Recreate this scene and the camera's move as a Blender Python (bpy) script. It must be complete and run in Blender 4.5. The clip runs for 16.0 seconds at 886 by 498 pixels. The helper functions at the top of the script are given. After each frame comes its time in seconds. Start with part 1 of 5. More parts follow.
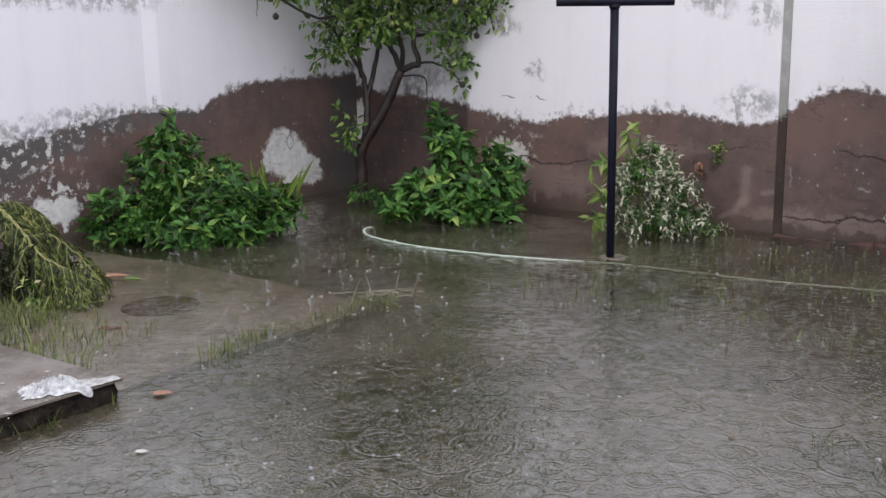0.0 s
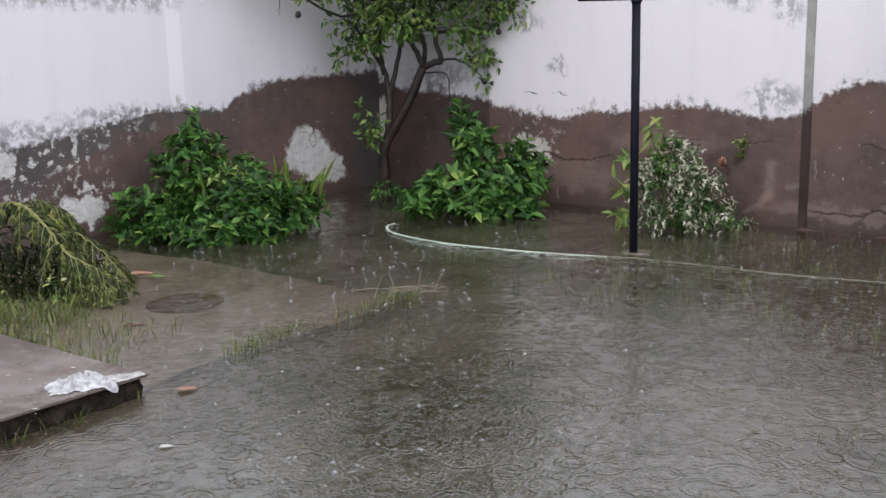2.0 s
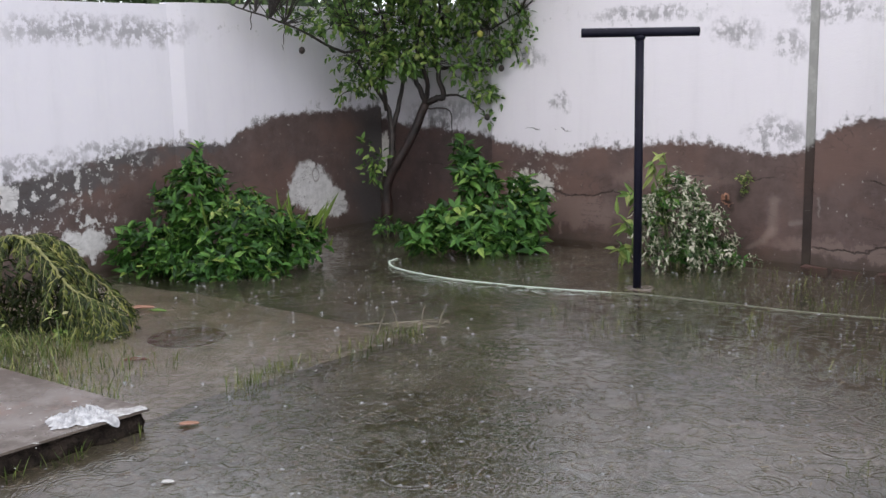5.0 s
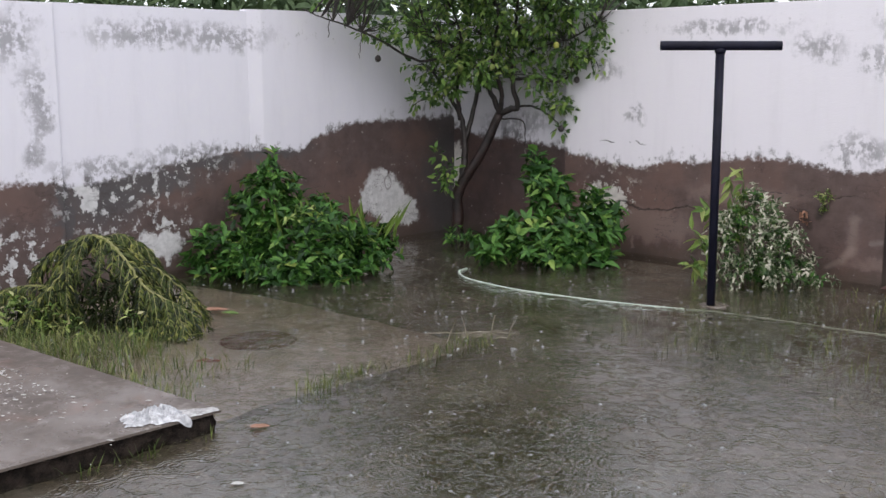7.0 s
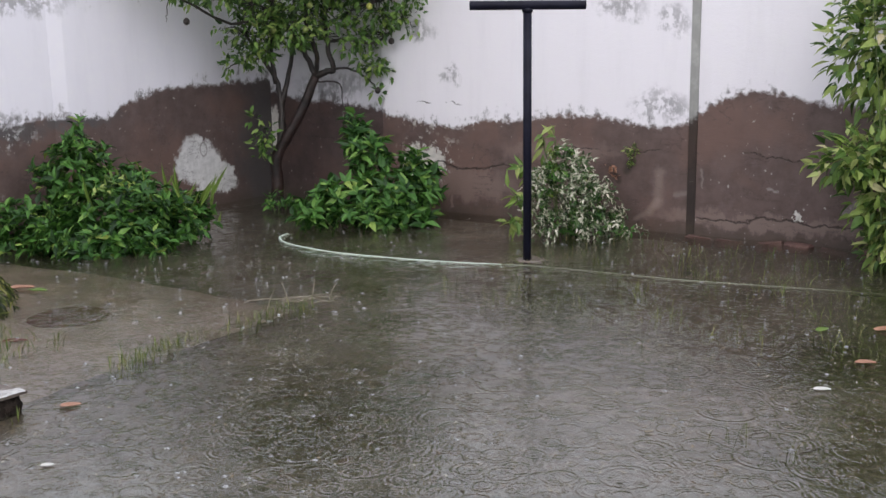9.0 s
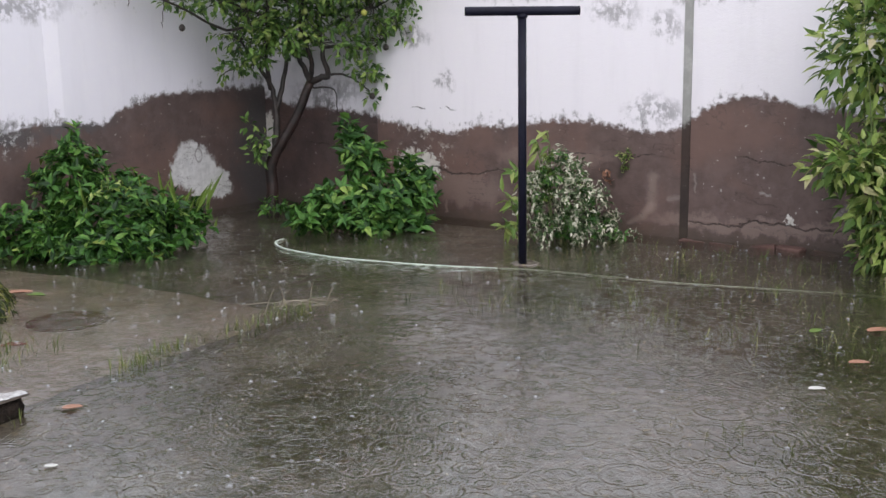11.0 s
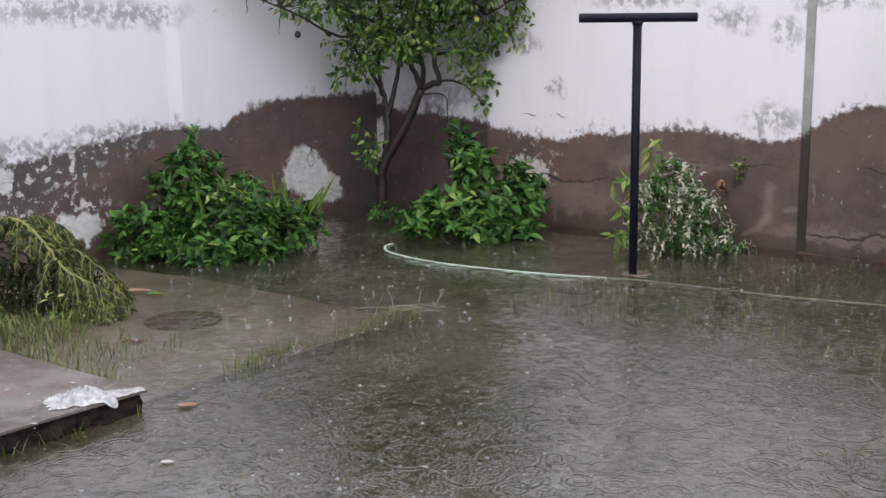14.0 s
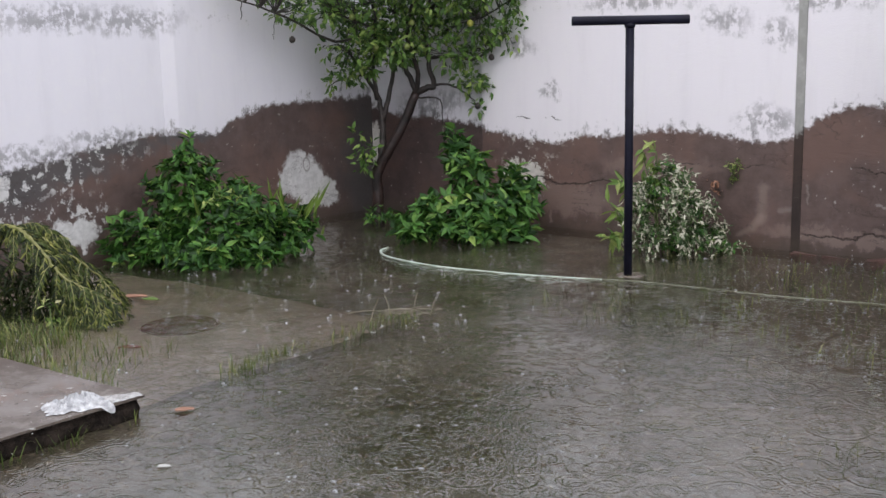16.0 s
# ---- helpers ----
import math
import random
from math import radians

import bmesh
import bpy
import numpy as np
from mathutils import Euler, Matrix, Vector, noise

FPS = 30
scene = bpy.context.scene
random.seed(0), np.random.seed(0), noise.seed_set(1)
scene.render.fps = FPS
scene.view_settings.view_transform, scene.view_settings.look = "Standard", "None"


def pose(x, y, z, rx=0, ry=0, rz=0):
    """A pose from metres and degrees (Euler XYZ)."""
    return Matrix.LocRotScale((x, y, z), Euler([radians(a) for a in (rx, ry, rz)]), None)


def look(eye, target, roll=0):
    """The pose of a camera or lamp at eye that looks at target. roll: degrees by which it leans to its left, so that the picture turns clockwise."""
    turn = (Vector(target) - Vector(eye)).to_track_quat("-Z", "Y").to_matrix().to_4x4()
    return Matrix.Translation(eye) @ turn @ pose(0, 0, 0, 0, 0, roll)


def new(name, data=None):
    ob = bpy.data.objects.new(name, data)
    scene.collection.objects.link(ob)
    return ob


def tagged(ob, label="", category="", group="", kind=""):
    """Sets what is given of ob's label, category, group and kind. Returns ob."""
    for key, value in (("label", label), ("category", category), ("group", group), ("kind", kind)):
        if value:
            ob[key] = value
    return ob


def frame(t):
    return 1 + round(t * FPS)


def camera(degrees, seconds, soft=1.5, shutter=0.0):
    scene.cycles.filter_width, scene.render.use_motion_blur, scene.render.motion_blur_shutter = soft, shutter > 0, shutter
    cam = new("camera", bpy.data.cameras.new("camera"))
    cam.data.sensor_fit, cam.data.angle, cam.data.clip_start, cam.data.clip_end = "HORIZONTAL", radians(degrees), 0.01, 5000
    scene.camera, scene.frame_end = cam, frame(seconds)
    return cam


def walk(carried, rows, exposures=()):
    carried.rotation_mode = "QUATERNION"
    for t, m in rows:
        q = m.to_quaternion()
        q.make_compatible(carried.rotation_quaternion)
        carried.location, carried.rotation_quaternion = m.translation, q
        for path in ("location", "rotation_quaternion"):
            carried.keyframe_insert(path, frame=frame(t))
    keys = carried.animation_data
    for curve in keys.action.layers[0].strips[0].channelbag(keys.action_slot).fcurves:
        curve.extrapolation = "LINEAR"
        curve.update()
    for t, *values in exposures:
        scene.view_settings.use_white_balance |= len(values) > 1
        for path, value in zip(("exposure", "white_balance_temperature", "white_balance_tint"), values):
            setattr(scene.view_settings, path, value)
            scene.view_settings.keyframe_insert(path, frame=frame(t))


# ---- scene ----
cam = camera(45.0, 16.0, soft=1.5)
PATH = [
    (0, (0.0, 0.256, 1.71), (-0.009, 2.213, 1.299), -0.8),
    (0.5, (0.011, 0.256, 1.709), (0.042, 2.212, 1.291), -1.1),
    (1, (0.015, 0.253, 1.707), (0.017, 2.212, 1.305), -1.4),
    (1.5, (0.001, 0.252, 1.695), (-0.045, 2.207, 1.279), -1.6),
    (2, (0.014, 0.245, 1.699), (-0.041, 2.201, 1.285), -1.4),
    (2.5, (0.018, 0.249, 1.705), (-0.034, 2.207, 1.302), -2.0),
    (3, (0.013, 0.259, 1.701), (-0.036, 2.218, 1.3), -1.4),
    (3.5, (0.006, 0.288, 1.701), (-0.031, 2.25, 1.313), -1.4),
    (6, (-0.045, 0.255, 1.673), (-0.155, 2.224, 1.336), -0.4),
    (6.5, (-0.06, 0.3, 1.677), (-0.316, 2.253, 1.326), -0.5),
    (7, (-0.052, 0.285, 1.68), (-0.228, 2.251, 1.353), -0.2),
    (7.5, (-0.031, 0.296, 1.686), (-0.156, 2.263, 1.344), -1.1),
    (8, (0.016, 0.304, 1.677), (0.009, 2.275, 1.339), -1.0),
    (8.5, (0.023, 0.299, 1.669), (0.146, 2.255, 1.273), -0.8),
    (11, (-0.021, 0.236, 1.651), (0.137, 2.193, 1.269), -0.9),
    (11.5, (-0.04, 0.243, 1.661), (0.082, 2.202, 1.275), -1.5),
    (12, (-0.031, 0.28, 1.663), (0.093, 2.236, 1.264), -1.3),
    (12.5, (-0.017, 0.267, 1.657), (0.057, 2.226, 1.261), -1.6),
    (13, (-0.03, 0.261, 1.658), (0.057, 2.223, 1.28), -1.2),
    (13.5, (-0.046, 0.255, 1.653), (-0.055, 2.218, 1.272), -1.3),
    (14, (-0.054, 0.261, 1.655), (-0.09, 2.227, 1.287), -0.8),
    (14.5, (-0.048, 0.25, 1.648), (-0.074, 2.216, 1.284), -1.4),
    (15, (-0.042, 0.26, 1.65), (-0.07, 2.224, 1.271), -1.3),
    (15.5, (-0.045, 0.245, 1.656), (-0.077, 2.211, 1.292), -1.3),
    (16, (-0.036, 0.231, 1.659), (-0.068, 2.198, 1.297), -1.3),
]
walk(cam, [(t, look(eye, target, roll)) for t, eye, target, roll in PATH],
     exposures=[(0.0, 0.13), (3.5, 0.13), (7.0, 0.07), (8.5, 0.13), (11.0, 0.25), (12.5, 0.24), (14.0, 0.15), (16.0, 0.12)])

# ---- daylight: overcast, rain ----
world = bpy.data.worlds.new("overcast_sky")
scene.world = world
world.use_nodes = True
wn = world.node_tree
sky = wn.nodes.new("ShaderNodeTexSky")
sky.sky_type = "NISHITA"
sky.sun_disc = False
sky.sun_elevation = radians(52)
sky.sun_rotation = radians(178)
sky.air_density, sky.dust_density, sky.ozone_density = 1.0, 4.0, 1.0
veil = wn.nodes.new("ShaderNodeMix")  # even rain cloud over the whole sky
veil.data_type = "RGBA"
veil.inputs[0].default_value = 0.72
veil.inputs[7].default_value = (10.7, 11.0, 11.8, 1)
wn.links.new(sky.outputs[0], veil.inputs[6])
wn.links.new(veil.outputs[2], wn.nodes["Background"].inputs["Color"])
wn.nodes["Background"].inputs["Strength"].default_value = 0.15
sun = new("sun", bpy.data.lights.new("sun", "SUN"))
sun.data.energy, sun.data.angle, sun.data.color = 0.5, radians(60), (1.0, 0.97, 0.94)
sun.matrix_world = look((0.5, -8, 16), (0, 6, 0))

# ---- yard frame: origin in the corner, u along the right wall, v along the left wall ----
O = Vector((-1.012, 11.772, 0))
UD = Vector((0.7821, -0.6231, 0))
VD = Vector((-0.6231, -0.7821, 0))
RIGHT = Matrix.Translation(O) @ Matrix(((UD.x, -VD.x, 0, 0), (UD.y, -VD.y, 0, 0), (0, 0, 1, 0), (0, 0, 0, 1)))
LEFT = Matrix.Translation(O) @ Matrix(((VD.x, UD.x, 0, 0), (VD.y, UD.y, 0, 0), (0, 0, 1, 0), (0, 0, 0, 1)))


def yard(u, v, z=0.0):
    return O + u * UD + v * VD + Vector((0, 0, z))


# ---- node helpers ----
class Nodes:
    def __init__(self, name):
        self.m = bpy.data.materials.new(name)
        self.m.use_nodes = True
        self.t = self.m.node_tree
        self.bsdf = self.t.nodes["Principled BSDF"]
        self.out = self.t.nodes["Material Output"]

    def put(self, kind, out=0, **values):
        n = self.t.nodes.new("ShaderNode" + kind)
        for key, v in values.items():
            self.set(n.inputs[int(key[1:])] if key[0] == "i" and key[1:].isdigit() else n.inputs[key.replace("_", " ")], v)
        return n.outputs[out]

    def set(self, socket, v):
        if isinstance(v, bpy.types.NodeSocket):
            self.t.links.new(v, socket)
        else:
            socket.default_value = v

    def math(self, op, a, b=0.0, c=0.0):
        n = self.t.nodes.new("ShaderNodeMath")
        n.operation = op
        for k, v in enumerate((a, b, c)):
            self.set(n.inputs[k], v)
        return n.outputs[0]

    def step(self, v, lo, hi, a=0.0, b=1.0):
        n = self.t.nodes.new("ShaderNodeMapRange")
        n.interpolation_type = "SMOOTHSTEP"
        for k, x in enumerate((v, lo, hi, a, b)):
            self.set(n.inputs[k], x)
        return n.outputs[0]

    def mix(self, f, a, b):
        n = self.t.nodes.new("ShaderNodeMix")
        n.data_type = "RGBA"
        self.set(n.inputs[0], f)
        for k, v in ((6, a), (7, b)):
            self.set(n.inputs[k], (*v, 1) if isinstance(v, tuple) else v)
        return n.outputs[2]

    def coords(self, which="Object", scale=(1, 1, 1)):
        c = self.t.nodes.new("ShaderNodeTexCoord").outputs[which]
        return self.put("Mapping", Vector=c, Scale=scale) if scale != (1, 1, 1) else c

    def noise(self, vec, scale, detail=4.0, rough=0.55):
        return self.put("TexNoise", Vector=vec, Scale=scale, Detail=detail, Roughness=rough)

    def ramp(self, fac, stops):
        n = self.t.nodes.new("ShaderNodeValToRGB")
        e = n.color_ramp.elements
        while len(e) < len(stops):
            e.new(0.5)
        for el, (p, c) in zip(e, stops):
            el.position = p
            el.color = (*c, 1) if isinstance(c, tuple) else (c, c, c, 1)
        self.set(n.inputs[0], fac)
        return n.outputs[0]

    def bump(self, height, strength=0.3, dist=0.01):
        return self.put("Bump", Strength=strength, Distance=dist, Height=height)

    def finish(self, color=None, rough=0.6, normal=None, metal=0.0, spec=0.5):
        b = self.bsdf
        if color is not None:
            self.set(b.inputs["Base Color"], (*color, 1) if isinstance(color, tuple) else color)
        self.set(b.inputs["Roughness"], rough)
        self.set(b.inputs["Metallic"], metal)
        self.set(b.inputs["Specular IOR Level"], spec)
        if normal is not None:
            self.set(b.inputs["Normal"], normal)
        return self.m


def wall_material(name, profile, s0, s1, peeled, flaked, mildew, cracks, white, smears=(), soot_shade=(), marks=(), streaks=(), earth=(0.110, 0.078, 0.072), pale=(0.40, 0.39, 0.37), top=(2.06, 0.13)):
    """Whitewashed wall with rising damp. profile: (place along the wall, height of the damp); peeled: pale patches in the damp;
    mildew: grey patches in the white; cracks: (from, to, height)."""
    k = Nodes(name)
    vec = k.coords()
    sep = k.t.nodes.new("ShaderNodeSeparateXYZ")
    k.set(sep.inputs[0], vec)
    s, z = sep.outputs[0], sep.outputs[2]
    wide = k.math("SUBTRACT", k.noise(vec, 2.6, 5.0), 0.5)
    fine = k.math("SUBTRACT", k.noise(vec, 17.0, 6.0, 0.65), 0.5)
    grain = k.noise(vec, 90.0, 4.0, 0.6)
    drip = k.math("SUBTRACT", k.noise(k.coords(scale=(9, 9, 2.6)), 1.0, 6.0, 0.7), 0.5)
    blot = k.noise(vec, 6.5, 6.0, 0.65)
    cloud = k.noise(vec, 1.3, 5.0, 0.6)
    h = k.ramp(k.math("DIVIDE", k.math("SUBTRACT", s, s0), s1 - s0), [((p - s0) / (s1 - s0), q / 2.5) for p, q in profile])
    d = k.math("SUBTRACT", k.math("MULTIPLY", h, 2.5), z)
    d = k.math("ADD", d, k.math("MULTIPLY", wide, 0.07))
    d = k.math("ADD", d, k.math("MULTIPLY", fine, 0.15))
    damp = k.step(d, -0.026, 0.028)
    fringe = k.math("MULTIPLY", k.step(k.math("ADD", d, k.math("ADD", k.math("MULTIPLY", drip, 0.50), k.math("MULTIPLY", k.math("SUBTRACT", blot, 0.5), 0.42))), -0.07, 0.06), k.step(k.math("ADD", fine, k.math("MULTIPLY", wide, 0.8)), -0.10, 0.04))

    def patches(spots, soft=0.35):
        total = 0.0
        ss = k.math("ADD", s, k.math("ADD", k.math("MULTIPLY", wide, 0.55), k.math("MULTIPLY", fine, 0.26)))
        zz = k.math("ADD", z, k.math("ADD", k.math("MULTIPLY", blot, 0.34), k.math("MULTIPLY", drip, 0.20)))
        zz = k.math("SUBTRACT", zz, 0.17)
        for a, b, ra, rb in spots:
            x = k.math("DIVIDE", k.math("SUBTRACT", ss, a), ra)
            y = k.math("DIVIDE", k.math("SUBTRACT", zz, b), rb)
            r = k.math("SQRT", k.math("ADD", k.math("MULTIPLY", x, x), k.math("MULTIPLY", y, y)))
            total = k.math("MAXIMUM", total, k.step(r, 1.0 - soft, 1.0 + soft, 1.0, 0.0))
        return total

    bare = patches(peeled, 0.14)
    chips = k.math("MULTIPLY", patches(flaked, 0.5), k.step(k.math("ADD", k.noise(vec, 11.0, 6.0, 0.7), k.math("MULTIPLY", drip, 0.3)), 0.53, 0.58))
    bare = k.math("MAXIMUM", bare, chips)
    moss = k.math("MULTIPLY", patches(mildew, 0.6), k.step(k.math("ADD", fine, k.math("MULTIPLY", drip, 0.8)), -0.12, 0.06))
    band = k.math("ADD", k.math("MULTIPLY", wide, 0.30), k.math("MULTIPLY", fine, 0.20))
    band = k.step(k.math("ABSOLUTE", k.math("SUBTRACT", k.math("ADD", z, band), top[0])), 0.02, top[1], 1.0, 0.0)
    band = k.math("MULTIPLY", band, k.step(k.math("ADD", k.noise(vec, 13.0, 6.0, 0.7), k.math("MULTIPLY", drip, 0.5)), 0.57, 0.72))
    streak = k.step(k.noise(k.coords(scale=(5, 5, 0.7)), 1.0, 6.0, 0.65), 0.45, 0.75)
    lime = k.mix(k.math("MULTIPLY", streak, 0.30), white, tuple(c * 0.84 for c in white))
    lime = k.mix(k.math("MULTIPLY", k.step(blot, 0.45, 0.75), 0.25), lime, (0.80, 0.79, 0.78))
    lime = k.mix(k.math("MAXIMUM", k.math("MULTIPLY", moss, 0.62), k.math("MULTIPLY", band, 0.55)), lime, (0.15, 0.145, 0.15))
    lime = k.mix(k.math("MULTIPLY", fringe, 0.85), lime, (0.13, 0.12, 0.12))
    brown = k.mix(k.step(blot, 0.3, 0.7), tuple(c * 0.80 for c in earth), tuple(c * 1.15 for c in earth))
    brown = k.mix(k.math("MULTIPLY", k.step(cloud, 0.42, 0.62), 0.75), brown, (earth[0] * 1.38, earth[1] * 1.22, earth[2] * 1.12))
    brown = k.mix(k.math("MULTIPLY", k.step(k.noise(vec, 3.7, 6.0, 0.7), 0.55, 0.72), 0.6), brown, (earth[0] * 1.35, earth[1] * 1.42, earth[2] * 1.50))
    brown = k.mix(k.step(k.math("ADD", z, k.math("MULTIPLY", fine, 0.25)), 0.02, 0.20, 0.55, 0.0), brown, (0.07, 0.055, 0.042))
    flecks = k.math("MULTIPLY", k.step(k.noise(vec, 26.0, 3.0, 0.5), 0.69, 0.73), 0.6)
    brown = k.mix(flecks, brown, (0.42, 0.40, 0.38))
    # Dark grey over the damp: charcoal stains and painted corner shade.
    if soot_shade:
        brown = k.mix(k.math("MULTIPLY", patches(soot_shade, 0.5), 0.85), brown, (0.085, 0.080, 0.082))
    for a, b, c, d2, w, tint in streaks:
        sx = k.math("ADD", s, k.math("ADD", k.math("MULTIPLY", wide, 0.05), k.math("MULTIPLY", fine, 0.07)))
        zx = k.math("ADD", z, k.math("ADD", k.math("MULTIPLY", wide, 0.05), k.math("MULTIPLY", fine, 0.07)))
        px, pz = k.math("SUBTRACT", sx, a), k.math("SUBTRACT", zx, b)
        along = k.math("DIVIDE", k.math("ADD", k.math("MULTIPLY", px, c - a), k.math("MULTIPLY", pz, d2 - b)), (c - a) ** 2 + (d2 - b) ** 2)
        along = k.math("MINIMUM", k.math("MAXIMUM", along, 0.0), 1.0)
        qx = k.math("SUBTRACT", px, k.math("MULTIPLY", along, c - a))
        qz = k.math("SUBTRACT", pz, k.math("MULTIPLY", along, d2 - b))
        gap = k.math("SQRT", k.math("ADD", k.math("MULTIPLY", qx, qx), k.math("MULTIPLY", qz, qz)))
        brown = k.mix(k.math("MULTIPLY", k.step(gap, w * 0.1, w * 1.25, 1.0, 0.0), 0.6), brown, tint)
    if smears:
        brown = k.mix(k.math("MULTIPLY", patches(smears, 0.45), 0.6), brown, (0.235, 0.172, 0.152))
    brown = k.mix(bare, brown, k.mix(k.step(fine, -0.2, 0.2), pale, tuple(min(0.7, c * 1.35) for c in pale)))
    scar = k.noise(k.coords(scale=(5.0, 5.0, 12.0)), 1.0, 6.0, 0.62)
    scars = k.math("MULTIPLY", k.step(k.math("ABSOLUTE", k.math("SUBTRACT", scar, 0.5)), 0.005, 0.020, 1.0, 0.0), k.step(k.noise(vec, 3.1, 4.0), 0.49, 0.58))
    brown = k.mix(k.math("MULTIPLY", scars, 0.45), brown, tuple(c * 0.45 for c in earth))
    col = k.mix(damp, lime, brown)
    groove = 0.0
    for a, b, c in cracks:
        line = k.math("ABSOLUTE", k.math("SUBTRACT", k.math("ADD", z, k.math("ADD", k.math("MULTIPLY", wide, 0.22), k.math("MULTIPLY", fine, 0.08))), c))
        cut = k.math("MULTIPLY", k.step(line, 0.003, 0.013 if c < 0.5 else 0.008, 1.0, 0.0), k.math("MULTIPLY", k.step(s, a, a + 0.1), k.step(s, b, b - 0.1)))
        if c > 0.5:
            cut = k.math("MULTIPLY", cut, k.step(k.noise(k.coords(scale=(1, 1, 0.3)), 6.0, 5.0, 0.65), 0.46, 0.53))
        groove = k.math("MAXIMUM", groove, cut)
    for a, b, ra, rb in marks:
        x = k.math("DIVIDE", k.math("SUBTRACT", k.math("ADD", s, k.math("MULTIPLY", fine, 0.03)), a), ra)
        y = k.math("DIVIDE", k.math("SUBTRACT", k.math("ADD", z, k.math("MULTIPLY", wide, 0.05)), b), rb)
        r = k.math("SQRT", k.math("ADD", k.math("MULTIPLY", x, x), k.math("MULTIPLY", y, y)))
        loop = k.step(k.math("ABSOLUTE", k.math("SUBTRACT", r, 1.0)), 0.05, 0.22, 1.0, 0.0)
        col = k.mix(k.math("MULTIPLY", loop, 0.6), col, (0.16, 0.14, 0.13))
    col = k.mix(k.math("MULTIPLY", groove, 0.8), col, (0.04, 0.028, 0.025))
    up = k.math("ADD", k.math("MULTIPLY", grain, 0.25), k.math("MULTIPLY", blot, 0.6))
    up = k.math("ADD", up, k.math("MULTIPLY", k.math("SUBTRACT", 1.0, damp), 0.7))
    up = k.math("SUBTRACT", k.math("ADD", up, k.math("MULTIPLY", bare, 0.5)), k.math("ADD", k.math("MULTIPLY", k.math("MULTIPLY", scars, damp), 0.7), k.math("MULTIPLY", groove, 2.0)))
    up = k.math("ADD", up, k.math("MULTIPLY", k.math("MULTIPLY", scar, damp), 1.2))
    return k.finish(col, k.step(damp, 0.0, 1.0, 0.75, 0.55), k.bump(up, 0.55, 0.012), spec=0.3)


LEFT_DAMP = wall_material("left_wall_plaster",
    [(0.0, 1.22), (0.8, 1.21), (1.4, 1.19), (1.84, 1.08), (2.05, 0.97), (2.5, 1.01), (3.17, 0.97), (3.6, 0.88), (4.0, 0.83), (4.38, 0.80), (4.45, 0.85), (5.0, 0.85), (9.0, 0.8), (14.0, 0.8)],
    0.0, 14.0, [(1.02, 0.46, 0.33, 0.22), (0.80, 0.28, 0.30, 0.17), (3.58, 0.24, 0.20, 0.12), (4.22, 0.70, 0.09, 0.13)],
    [(4.10, 0.66, 0.34, 0.28), (3.72, 0.76, 0.34, 0.16), (3.3, 0.88, 0.4, 0.10), (3.6, 0.35, 0.3, 0.2), (4.85, 0.28, 0.42, 0.26), (4.55, 0.30, 0.12, 0.2)],
    [(3.6, 2.0, 0.5, 0.10), (2.9, 1.98, 0.45, 0.10), (4.8, 1.95, 0.22, 0.18), (4.6, 1.45, 0.08, 0.28), (4.6, 1.05, 0.10, 0.12), (3.95, 0.92, 0.45, 0.07), (3.25, 1.02, 0.40, 0.05)],
    # First soot patch paints shade into the corner; the others are charcoal stains.
    [], (0.745, 0.725, 0.785), marks=((0.94, 0.57, 0.045, 0.065),), soot_shade=((0.06, 0.55, 0.34, 0.70), (4.05, 0.70, 0.36, 0.24), (3.6, 0.80, 0.40, 0.14), (3.1, 0.92, 0.4, 0.09), (4.40, 0.62, 0.06, 0.3), (2.4, 0.97, 0.4, 0.06)), pale=(0.50, 0.49, 0.49))
